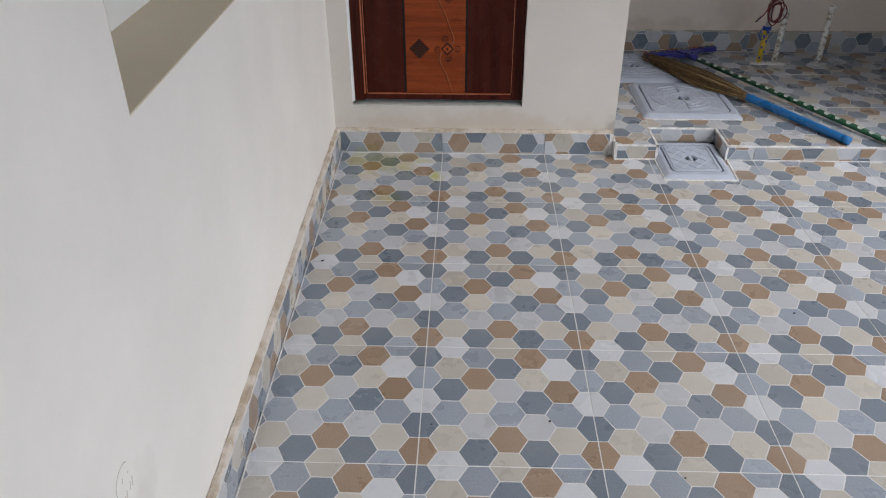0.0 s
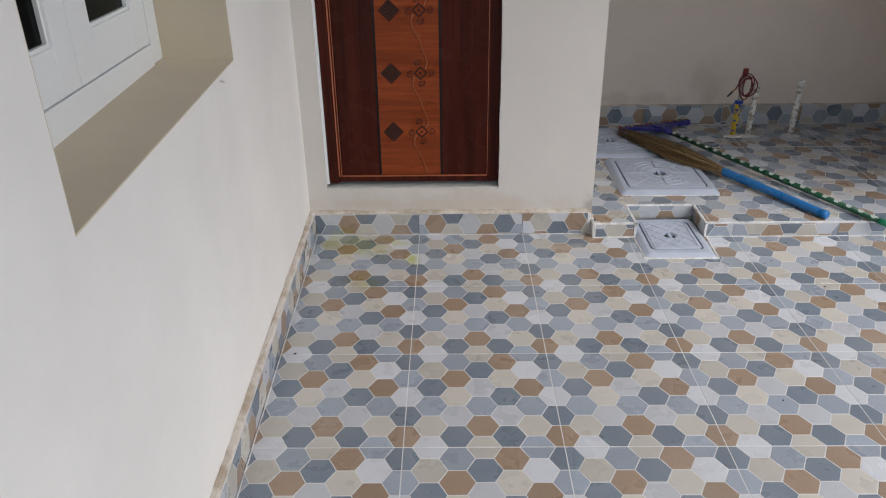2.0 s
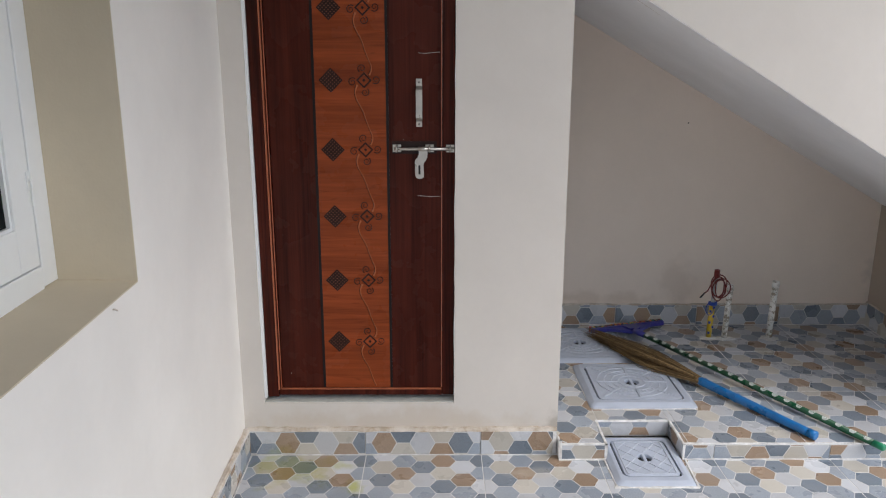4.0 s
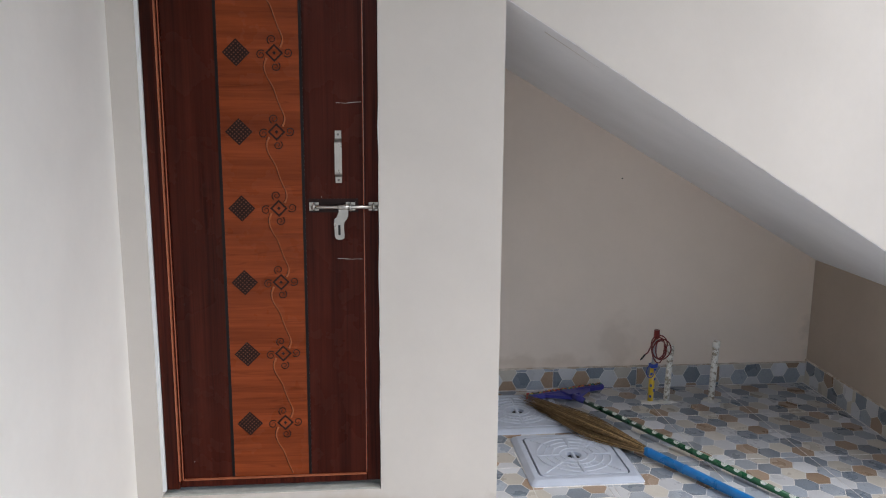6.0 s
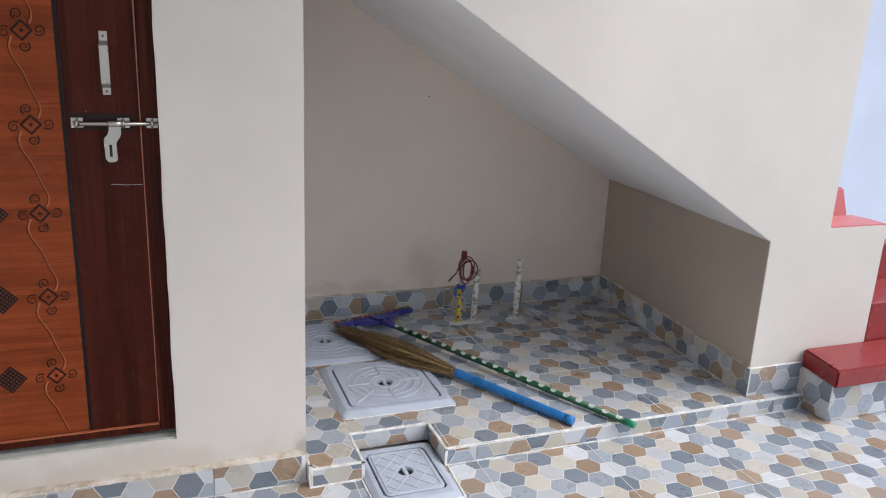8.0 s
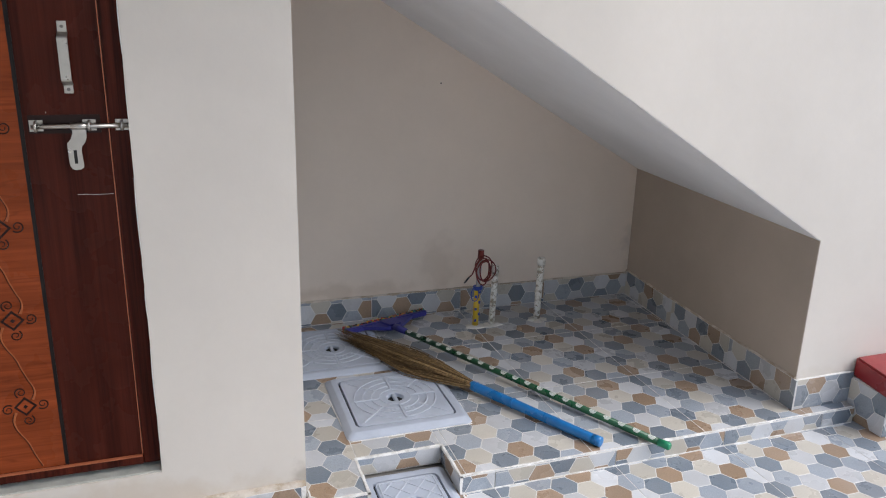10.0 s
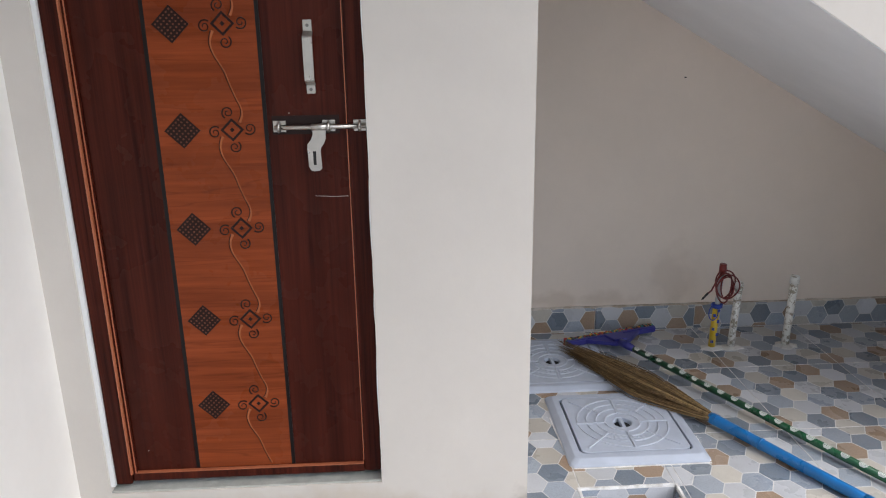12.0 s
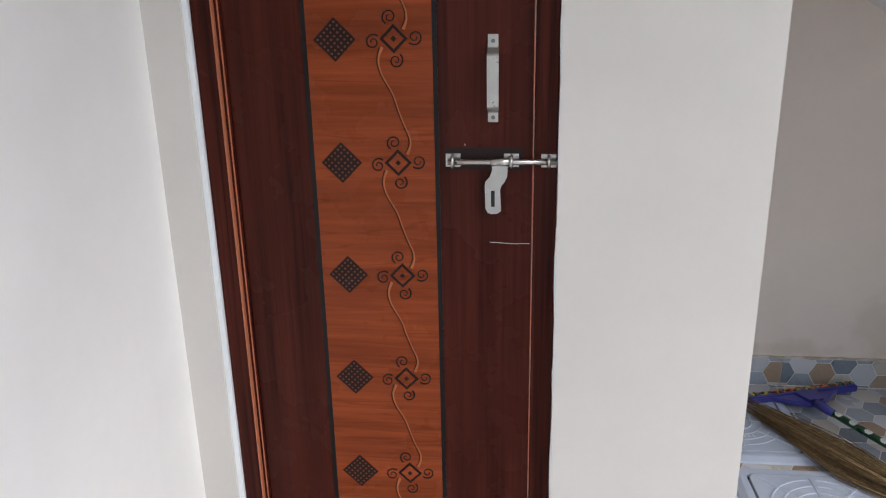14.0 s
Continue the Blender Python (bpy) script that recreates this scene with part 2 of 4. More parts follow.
M_WHITEPAINT = paint("white_gloss_paint", (0.85, 0.87, 0.88), 0.35, 0.03, bump=0.08)
M_GLASS = plain("black_tinted_glass", (0.007, 0.009, 0.009), 0.06, 0.0, 0.02, 4, 0.0, 0.001, 0.05)
# cover plastic made lighter, as the highlight that raised ridges catch
M_RIDGE = plain("highlit_blue_grey_plastic", (0.50, 0.54, 0.62), 0.45, 0.0, 0.07, 30)
M_COVER = plain("blue_grey_plastic", (0.43, 0.475, 0.565), 0.42, 0.0, 0.07, 12, 0.12)
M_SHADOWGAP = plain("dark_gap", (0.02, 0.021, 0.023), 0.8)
M_BRISTLE = plain("brown_grass", (0.19, 0.115, 0.048), 0.75, 0.0, 0.45, 70)
M_BLUE = plain("blue_plastic_sleeve", (0.010, 0.155, 0.43), 0.33, 0.0, 0.12, 18)
M_PURPLE = plain("indigo_plastic", (0.035, 0.035, 0.22), 0.35)
M_GREEN = plain("green_film", (0.012, 0.085, 0.035), 0.3)
M_PALE = plain("pale_print", (0.62, 0.66, 0.62), 0.4)
M_GREENCAP = plain("green_plastic", (0.015, 0.24, 0.12), 0.35)
M_STRIP = [plain("red_fleck", (0.42, 0.03, 0.03)), plain("yellow_fleck", (0.62, 0.42, 0.03)), plain("black_fleck", (0.02, 0.02, 0.02)), plain("teal_fleck", (0.04, 0.25, 0.20)), plain("orange_fleck", (0.55, 0.16, 0.03))]
M_YELLOW = plain("yellow_sleeve", (0.66, 0.45, 0.03), 0.4)
M_REDWIRE = plain("red_wire", (0.15, 0.014, 0.011), 0.35)
M_BLUEWIRE = plain("blue_wire", (0.02, 0.06, 0.36), 0.35)
M_BLACK = plain("black_tape", (0.015, 0.015, 0.015), 0.4)
M_CONDUIT = plain("grey_conduit", (0.42, 0.43, 0.44), 0.45)


def splashed():
    n = Nodes("splashed_pipe")
    col = n.mix(n.span(n.noise(55, 5, 0.65), 0.40, 0.50), (0.33, 0.29, 0.225), (0.80, 0.785, 0.74))
    return n.finish(col, 0.6, n.noise(60, 4), 0.5, 0.002)


def red_oxide():
    n = Nodes("red_oxide_paint")
    col = n.ramp(n.noise(5, 5), [(0.3, (0.22, 0.015, 0.018)), (0.7, (0.29, 0.025, 0.028))])
    col = n.mix(n.span(n.noise(45, 3), 0.6, 0.8, 0, 0.25), col, (0.46, 0.16, 0.15))
    return n.finish(col, n.span(n.noise(8), 0.3, 0.7, 0.24, 0.4), n.noise(25, 4), 0.3, 0.003)


M_PIPE = splashed()
M_RED = red_oxide()

# ---- structure ----
T = 0.457
FRONT, BACK, CHEEK, NICHE, LEDGE_Z, LEDGE_Y = 3.06, 4.385, 2.515, 0.63, 0.065, 2.995
CHEEK_B = 2.592                                   # the low side wall runs slightly askew to here at the back
DOOR_L, DOOR_R, DOOR_B, DOOR_T = -0.541, 0.218, 0.200, 2.26
TOP = 2.85
LEFT = pose(-0.612, 3.06, 0, 0, 0, 1.05)         # the left wall's frame: x out of the wall, -y along it


def soffit_z(x, y=3.06):
    """The height of the stairs' underside; its front and back edges differ a little."""
    f = (y - FRONT) / (BACK - FRONT)
    return (0.750 + 0.603 * (2.508 - x)) * (1 - f) + (0.757 + 0.5746 * (CHEEK_B - x)) * f


def cheek_x(y):
    return CHEEK + (CHEEK_B - CHEEK) * (y - FRONT) / (BACK - FRONT)


def structure(name, bm, material, label, m=None, category="wall"):
    ob = part(name, bm, material)
    if m is not None:
        ob.matrix_world = m
    return tagged(ob, label, category, kind="structure")


ground = structure("ground", box(bmesh.new(), -60, 60, -60, 60, -0.30, -0.02), M_GROUND, "plain grey concrete ground around the house", category="ground")
floor = structure("floor", box(bmesh.new(), -0.9, 3.55, -2.28, 3.06, -0.02, -0.0012), paint("grey_white_grout", (0.74, 0.735, 0.72), 0.8, 0.1), "porch floor laid with hexagon-patterned stone tiles", category="floor")

# left wall, with the window's opening
WY0, WY1, WZ0, WZ1, WDEP = -2.0, -0.930, 0.988, 2.15, 0.195
SILL_DROP = 0.026                                 # the sill falls this much along its length
bm = bmesh.new()
box(bm, -0.30, 0, -5.2, WY0, -0.02, TOP)
box(bm, -0.30, 0, WY1, 0.35, -0.02, TOP)
prism(bm, [(WY0, -0.02), (WY1, -0.02), (WY1, WZ0), (WY0, WZ0 - SILL_DROP)], "x", -0.30, 0)
box(bm, -0.30, 0, WY0, WY1, WZ1, TOP)
wall_left = structure("wall_left", bm, M_LEFT, "smooth off-white painted plaster wall beside the porch", LEFT)

bm = bmesh.new()
box(bm, -WDEP - 0.075, -0.0005, WY0, WY1, WZ0 - 0.012, WZ0 - 0.0005)
for v in bm.verts:
    v.co.z += 0.004 + (0.006 if v.co.x < -0.1 else 0.0) - (SILL_DROP if v.co.y < -1.5 else 0.0)
structure("window_sill", bm, M_REVEAL, "rough khaki cement window sill", LEFT, "window sill")
bm = bmesh.new()
box(bm, -WDEP - 0.075, -0.0005, WY1 - 0.003, WY1, WZ0 - 0.003, WZ1)
box(bm, -WDEP - 0.075, -0.0005, WY0, WY0 + 0.003, WZ0 - 0.02, WZ1)
box(bm, -WDEP - 0.075, -0.0005, WY0 + 0.003, WY1 - 0.003, WZ1 - 0.003, WZ1)
structure("trim", bm, M_REVEAL, "khaki-painted reveal around the window", LEFT, "trim")

# faint pencil scribble on the plaster
bm = bmesh.new()
for run in (arc(-2.325, 0.455, 0.035, 60, 170, 10), [(-2.358, 0.46), (-2.364, 0.415)], [(-2.345, 0.424), (-2.338, 0.436)], [(-2.333, 0.428), (-2.328, 0.440)], [(-2.318, 0.430), (-2.312, 0.443)], [(-2.308, 0.428), (-2.303, 0.446)], [(-2.335, 0.462), (-2.330, 0.470)], [(-2.312, 0.462), (-2.308, 0.465)]):
    ribbon(bm, run, 0.0022, -0.0002, 0.0008, plane="xy", sign=1)
for v in bm.verts:
    v.co = Vector((v.co.z, v.co.x, v.co.y))
mark = part("pencil_mark", bm, plain("grey_pencil", (0.56, 0.54, 0.515), 0.8), wall_left, "faint grey pencil scribble")
mark.matrix_parent_inverse = Matrix()

# front wall with the doorway, and the pillar beside it
bm = bmesh.new()
box(bm, -0.72, DOOR_L, FRONT, FRONT + 0.13, -0.02, TOP)
box(bm, DOOR_L, DOOR_L + 0.012, FRONT, FRONT + 0.13, DOOR_B + 0.012, DOOR_T)
box(bm, DOOR_R, NICHE, FRONT, FRONT + 0.13, -0.02, TOP)
box(bm, DOOR_L, DOOR_R, FRONT, FRONT + 0.13, DOOR_T, TOP)
box(bm, DOOR_L, DOOR_R, FRONT, FRONT + 0.13, -0.02, DOOR_B + 0.012)
box(bm, NICHE - 0.12, NICHE, FRONT + 0.13, BACK + 0.12, -0.02, TOP)
wall_front = structure("wall_front", bm, M_WALL, "cream plaster wall and pillar around the brown door")
# ragged plaster along the doorway's edges
bm = bmesh.new()
rnd = random.Random(4)
for side, x in ((1, DOOR_R),):
    z = 0.2
    while z < 2.2:
        h = rnd.uniform(0.05, 0.22)
        d = rnd.uniform(0.0006, 0.0035)
        x0, x1 = (x - d, x + 0.002) if side > 0 else (x - 0.002, x + d * 0.6)
        prism(bm, [(x0 + side * d * 0.8, z), (x1, z), (x1, z + h), (x0 + side * d * 0.7, z + h), (x0, z + h * 0.6), (x0 + side * d * 0.2, z + h * 0.3)], "y", FRONT + 0.002, FRONT + 0.018)
        z += h * rnd.uniform(0.9, 1.6)
reveal = structure("trim", bm, M_WHITEPAINT, "rough white plaster edge of the doorway", category="trim")
bm = bmesh.new()
box(bm, DOOR_L + 0.0122, DOOR_L + 0.023, FRONT + 0.008, FRONT + 0.046, DOOR_B + 0.03, DOOR_T)
structure("trim", bm, M_WHITEPAINT, "white-painted reveal strip beside the door frame", category="trim")
bm = bmesh.new()
box(bm, DOOR_L + 0.0125, DOOR_R - 0.002, FRONT + 0.006, FRONT + 0.13, DOOR_B + 0.010, DOOR_B + 0.017, bevel=0.002)
structure("threshold", bm, M_THRESH, "grey stone threshold under the brown door", category="threshold")

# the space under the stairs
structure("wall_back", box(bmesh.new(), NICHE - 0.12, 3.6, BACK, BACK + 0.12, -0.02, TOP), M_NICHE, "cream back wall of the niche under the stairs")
structure("wall_cheek", prism(bmesh.new(), [(CHEEK - 0.003, FRONT + 0.0015), (CHEEK + 0.12, FRONT + 0.0015), (CHEEK_B + 0.12, BACK), (CHEEK_B - 0.003, BACK)], "z", 0, 0.765), M_CHEEK, "low beige side wall closing the stair niche, its shade in the paint")
bm = bmesh.new()
STEP_X, LOW_X = 2.822, 3.145
prism(bm, [(CHEEK + 0.12, 0.0), (LOW_X, 0.0), (LOW_X, 0.786), (STEP_X, 0.786), (STEP_X, TOP), (NICHE, TOP), (NICHE, soffit_z(NICHE)), (CHEEK, soffit_z(CHEEK)), (CHEEK + 0.12, soffit_z(CHEEK))], "y", FRONT, FRONT + 0.12)
for v in bm.verts:
    if v.co.y > FRONT + 0.1 and v.co.x < CHEEK + 0.01 and v.co.z < 2.5:
        v.co.z = soffit_z(v.co.x, v.co.y) + 0.001
box(bm, CHEEK, CHEEK + 0.12, FRONT, FRONT + 0.001, 0.0, soffit_z(CHEEK))
structure("wall_stair", bm, M_WALL, "cream plaster side wall of the staircase above the niche")
bm = bmesh.new()
low, high = [], []
for y in (FRONT + 0.003, BACK - 0.002):
    for x in (NICHE, cheek_x(y) - 0.001):
        low.append(bm.verts.new((x, y, soffit_z(x, y) - 0.003)))
        high.append(bm.verts.new((x, y, soffit_z(x, y) + 0.03)))
for ring in (low, high):
    bm.faces.new([ring[k] for k in (0, 1, 3, 2)])
for a, b in ((0, 1), (1, 3), (3, 2), (2, 0)):
    bm.faces.new((low[a], low[b], high[b], high[a]))
structure("ceiling_soffit", bm, M_SOFFIT, "white-painted sloping underside of the staircase", category="ceiling")
# out-of-view slab, added and sized to hold back light from above
structure("ceiling", box(bmesh.new(), -0.95, 2.0, -1.6, FRONT, TOP, TOP + 0.15), M_SOFFIT, "unseen white overhead slab added to block sky light", category="ceiling")
structure("wall_side_house", box(bmesh.new(), 3.6, 3.72, BACK - 0.1, BACK + 0.2, -0.02, 3.2), M_BLUEWALL, "pale blue column beside the stairs")
structure("wall_neighbour", box(bmesh.new(), 3.0, 9.0, BACK + 0.6, BACK + 0.72, -0.02, 3.6), M_BLUEWALL, "pale blue wall behind the stairs")
structure("wall_toilet", box(bmesh.new(), -0.75, NICHE - 0.12, BACK, BACK + 0.12, -0.02, TOP), M_NICHE, "plain wall closing the room behind the door")

# raised niche floor with the cut-out for the small cover
N0, N1, NY = 0.819, 1.117, 3.191
bm = bmesh.new()
prism(bm, [(NICHE, LEDGE_Y + 0.008), (N0 - 0.008, LEDGE_Y + 0.008), (N0 - 0.008, NY + 0.008), (N1 + 0.008, NY + 0.008), (N1 + 0.008, LEDGE_Y + 0.008), (2.77, LEDGE_Y + 0.008), (2.77, FRONT), (CHEEK, FRONT), (CHEEK_B, BACK), (NICHE, BACK)], "z", -0.008, LEDGE_Z - 0.0012)
ledge = structure("floor_niche", bm, M_WHITECEM, "raised tiled floor under the stairs with a cut-out", category="floor")

# ---- stairs ----
stairs = thing("staircase", pose(2.77, 2.9, 0), "red-oxide painted concrete stairs on a tiled base", "stairs", kind="structure")
SI = stairs.matrix_world.inverted()


def stair_part(name, bm, mat, label=""):
    for v in bm.verts:
        v.co = SI @ v.co
    return part(name, bm, mat, stairs, label)


bm = bmesh.new()
prism(bm, [(2.748, 2.828), (3.60, 2.828), (3.60, FRONT - 0.002), (2.795, FRONT - 0.002)], "z", 0.170, 0.250)
bmesh.ops.bevel(bm, geom=list(bm.edges), offset=0.008, segments=2, affect="EDGES")
stair_part("tread", bm, M_RED, "glossy red first step with worn edges")
stair_part("step_base", box(bmesh.new(), 2.785, 3.58, 2.875, FRONT - 0.002, 0, 0.170), M_WHITECEM)
bm = bmesh.new()
box(bm, LOW_X, 3.60, FRONT - 0.002, 3.34, 0.0, 0.43, bevel=0.006)
stair_part("tread", bm, M_RED)
bm = bmesh.new()
box(bm, LOW_X + 0.02, 3.60, 3.34, 3.62, 0.0, 0.61, bevel=0.006)
stair_part("tread", bm, M_RED)
bm = bmesh.new()
box(bm, STEP_X - 0.1, LOW_X - 0.002, FRONT + 0.122, 3.245, 0.60, 0.790, bevel=0.005)
prism(bm, [(STEP_X, 0.786), (LOW_X - 0.004, 0.786), (LOW_X - 0.004, 0.792), (STEP_X, 0.792)], "y", FRONT + 0.004, FRONT + 0.122)
stair_part("tread", bm, M_PINK, "red winder step coloured pink for the sky glare on it")
bm = bmesh.new()
prism(bm, [(STEP_X - 0.12, 0.60), (3.13, 0.60), (3.115, 0.80), (3.07, 0.915), (STEP_X - 0.12, 0.93)], "y", 3.245, 3.55)
bmesh.ops.bevel(bm, geom=list(bm.edges), offset=0.008, segments=2, affect="EDGES")
stair_part("tread", bm, M_PINK, "red winder step coloured pink for the sky glare on it")

# ---- door ----
door = thing("door_1", pose(DOOR_L, FRONT, DOOR_B), "closed dark red laminate door with an orange wood centre panel", "door", kind="structure")
DI = Matrix.Translation((DOOR_L, FRONT, DOOR_B)).inverted()
LEAF_Y, PANEL_L, PANEL_R = 3.098, -0.289, -0.034


def door_part(name, bm, mat, parent=door, label="", smooth=False):
    for v in bm.verts:
        v.co = DI @ v.co
    return part(name, bm, mat, parent, label, smooth)


JL, JR, JB = -0.466, 0.168, 0.262
leaf = door_part("leaf", box(bmesh.new(), JL + 0.006, JR, LEAF_Y, LEAF_Y + 0.03, JB - 0.02, DOOR_T - 0.05), M_DARKWOOD, label="dark red-brown laminate leaf")
bm = bmesh.new()
box(bm, DOOR_L + 0.0235, JL - 0.008, LEAF_Y - 0.020, LEAF_Y + 0.03, DOOR_B + 0.030, DOOR_T, bevel=0.003)
box(bm, JL - 0.007, JL + 0.005, LEAF_Y - 0.012, LEAF_Y + 0.03, DOOR_B + 0.050, DOOR_T - 0.05, bevel=0.003)
door_part("jamb", bm, M_FRAMEWOOD)
bm = bmesh.new()
box(bm, JR + 0.002, DOOR_R - 0.001, LEAF_Y - 0.004, LEAF_Y + 0.03, DOOR_B + 0.030, DOOR_T, bevel=0.003)
door_part("jamb", bm, M_FRAMEWOOD)
bm = bmesh.new()
box(bm, JL - 0.008, JR + 0.002, LEAF_Y - 0.010, LEAF_Y + 0.03, DOOR_B + 0.032, JB - 0.004, bevel=0.003)
door_part("bottom_rail", bm, M_FRAMEWOOD)
bm = bmesh.new()
box(bm, JL - 0.008, JR + 0.002, LEAF_Y - 0.014, LEAF_Y + 0.03, DOOR_T - 0.05, DOOR_T, bevel=0.003)
door_part("head", bm, M_FRAMEWOOD)
for x0, w in ((JL - 0.0085, 0.0041), (JL + 0.0012, 0.0028)):
    door_part("bead", box(bmesh.new(), x0, x0 + w, LEAF_Y - 0.0225 if w > 0.004 else LEAF_Y - 0.013, LEAF_Y + 0.01, JB - 0.002, DOOR_T - 0.05), M_ORANGE, label="thin orange edge bead")
door_part("bead", box(bmesh.new(), JR - 0.0012, JR + 0.0012, LEAF_Y - 0.003, LEAF_Y + 0.01, JB, DOOR_T - 0.05), M_ORANGE, label="thin orange edge bead")
door_part("bead", box(bmesh.new(), JL, JR, LEAF_Y - 0.0115, LEAF_Y + 0.005, JB - 0.005, JB - 0.0025), M_ORANGE, label="thin orange edge bead")
panel = door_part("panel", box(bmesh.new(), PANEL_L, PANEL_R, LEAF_Y - 0.0015, LEAF_Y + 0.001, JB, DOOR_T - 0.05), M_PANELWOOD, leaf, "orange wood-grain centre panel with carved motifs")
for x0 in (PANEL_L - 0.0095, PANEL_R):
    door_part("inlay", box(bmesh.new(), x0, x0 + 0.0095, LEAF_Y - 0.0017, LEAF_Y + 0.001, JB, DOOR_T - 0.05), M_EBONY, leaf, "black inlay strip")
FACE = LEAF_Y - 0.0015
for k in range(-2, 5):
    z = 0.955 - 0.2495 * (k - 2) if k >= 0 else 0.955 + 0.2495 * (2 - k)
    cx, s = -0.231, 0.0435
    bm = bmesh.new()
    prism(bm, [(cx - s, z), (cx, z - s), (cx + s, z), (cx, z + s)], "y", FACE - 0.0008, FACE + 0.0005)
    for i in range(6):
        for j in range(6):
            u, v = (i - 2.5) * s * 0.158, (j - 2.5) * s * 0.158
            px, pz = cx + u - v, z + u + v
            prism(bm, [(px + 0.0025 * math.cos(a * math.pi / 3), pz + 0.0025 * math.sin(a * math.pi / 3)) for a in range(6)], "y", FACE - 0.0013, FACE - 0.0006, 1)
    door_part("diamond_motif", bm, [M_MOTIF, M_DOT], leaf, "dark dotted diamond print")
    cx = -0.111
    bm = bmesh.new()
    for q, mi, d in ((0.0285, 0, 0.0010), (0.0205, 3, 0.0014), (0.0062, 0, 0.0018)):
        prism(bm, [(cx - q, z), (cx, z - q), (cx + q, z), (cx, z + q)], "y", FACE - d, FACE + 0.0005, mi)
    for ang, r0, turn in ((188, 0.0155, 1), (3, 0.0155, 1), (100, 0.0152, -1), (-86, 0.0152, -1)):
        reach = 0.0425
        ox, oz = cx + reach * math.cos(radians(ang)), z + reach * math.sin(radians(ang))
        pts = []
        for i in range(27):
            f = i / 26
            r = r0 * (1 - 0.78 * f)
            a = radians(ang + 180 + turn * (40 + 520 * f))
            pts.append((ox + r * math.cos(a), oz + r * math.sin(a)))
        ribbon(bm, pts, [0.0038 - 0.0016 * i / 26 for i in range(27)], FACE + 0.0003, 0.0014)
    door_part("flower_motif", bm, [M_MOTIF, M_DOT, M_VINE, M_PANELWOOD], leaf, "carved scroll flower with a square centre")
    key = [(-0.024, -0.016), (-0.032, -0.040), (-0.027, -0.068), (-0.006, -0.108), (0.005, -0.142), (0.016, -0.172), (0.026, -0.196), (0.027, -0.214), (0.020, -0.232)]
    pts = []
    for i in range(len(key) - 1):
        p0, p1, p2, p3 = key[max(i - 1, 0)], key[i], key[i + 1], key[min(i + 2, len(key) - 1)]
        for j in range(5):
            t = j / 5
            pts.append(tuple(0.5 * (2 * p1[c] + (p2[c] - p0[c]) * t + (2 * p0[c] - 5 * p1[c] + 4 * p2[c] - p3[c]) * t * t + (3 * p1[c] - p0[c] - 3 * p2[c] + p3[c]) * t ** 3) for c in (0, 1)))
    pts.append(key[-1])
    run = [(cx + u, z + v) for u, v in pts if z + v > JB + 0.004]
    bm = bmesh.new()
    n = len(run)
    ribbon(bm, run, [0.0028 + 0.0045 * abs(2 * i / (len(pts) - 1) - 1) ** 3 for i in range(n)], FACE + 0.0003, 0.0011)
    ribbon(bm, [(u - 0.0026 - 0.003 * abs(2 * i / (len(pts) - 1) - 1) ** 3, v) for i, (u, v) in enumerate(run)], 0.0016, FACE + 0.0003, 0.0014, 1)
    door_part("vine_motif", bm, [M_VINE, M_MOTIF], leaf, "carved wavy orange vine")

# pull handle
hd = door_part("pull_handle", box(box(bmesh.new(), 0.076, 0.097, LEAF_Y - 0.003, LEAF_Y + 0.001, 1.434, 1.460, bevel=0.001), 0.076, 0.097, LEAF_Y - 0.003, LEAF_Y + 0.001, 1.288, 1.308, bevel=0.001), M_STEEL, door, "brushed steel pull handle")
bm = bmesh.new()
prism(bm, [(LEAF_Y - 0.003, 1.434), (LEAF_Y - 0.026, 1.424), (LEAF_Y - 0.029, 1.420), (LEAF_Y - 0.029, 1.322), (LEAF_Y - 0.026, 1.318), (LEAF_Y - 0.003, 1.308), (LEAF_Y - 0.0005, 1.309), (LEAF_Y - 0.023, 1.3215), (LEAF_Y - 0.023, 1.4205), (LEAF_Y - 0.0005, 1.433)], "x", 0.0755, 0.0985)
door_part("grip", bm, M_STEEL, hd)
for z in (1.447, 1.298):
    door_part("screw", tube(bmesh.new(), [(0.0865, LEAF_Y - 0.002, z), (0.0865, LEAF_Y - 0.0042, z)], 0.0042, 8), M_SCREW, hd)
# thin dark rectangle on the leaf behind the bolt
door_part("dark_rectangle", box(bmesh.new(), -0.014, 0.150, LEAF_Y - 0.0006, LEAF_Y + 0.0005, 1.190, 1.236), plain("near_black_brown", (0.016, 0.006, 0.005), 0.4, gloss=0.25), leaf, "dark rectangular patch behind the bolt")
# sliding bolt with its hasp
BZ = 1.209
bolt = door_part("door_bolt", tube(bmesh.new(), [(-0.006, LEAF_Y - 0.016, BZ), (0.217, LEAF_Y - 0.016, BZ)], 0.0058, 14), M_STEEL, door, "steel sliding door bolt with a hasp", True)
for x in (0.004, 0.124, 0.200):
    bm = bmesh.new()
    dy = 0.004 if x > 0.17 else 0.0
    box(bm, x - 0.0155, x + 0.0155, LEAF_Y - 0.0025 - dy, LEAF_Y + 0.001, BZ - 0.013, BZ + 0.015, bevel=0.0008)
    tube(bm, [(x, LEAF_Y - 0.001, BZ - 0.011), (x, LEAF_Y - 0.018, BZ - 0.010), (x, LEAF_Y - 0.0245, BZ), (x, LEAF_Y - 0.018, BZ + 0.010), (x, LEAF_Y - 0.001, BZ + 0.011)], 0.0035, 8)
    br = door_part("bracket", bm, M_STEEL, bolt)
bm = bmesh.new()
tube(bm, [(0.082, LEAF_Y - 0.016, BZ), (0.120, LEAF_Y - 0.016, BZ)], 0.0085, 14)
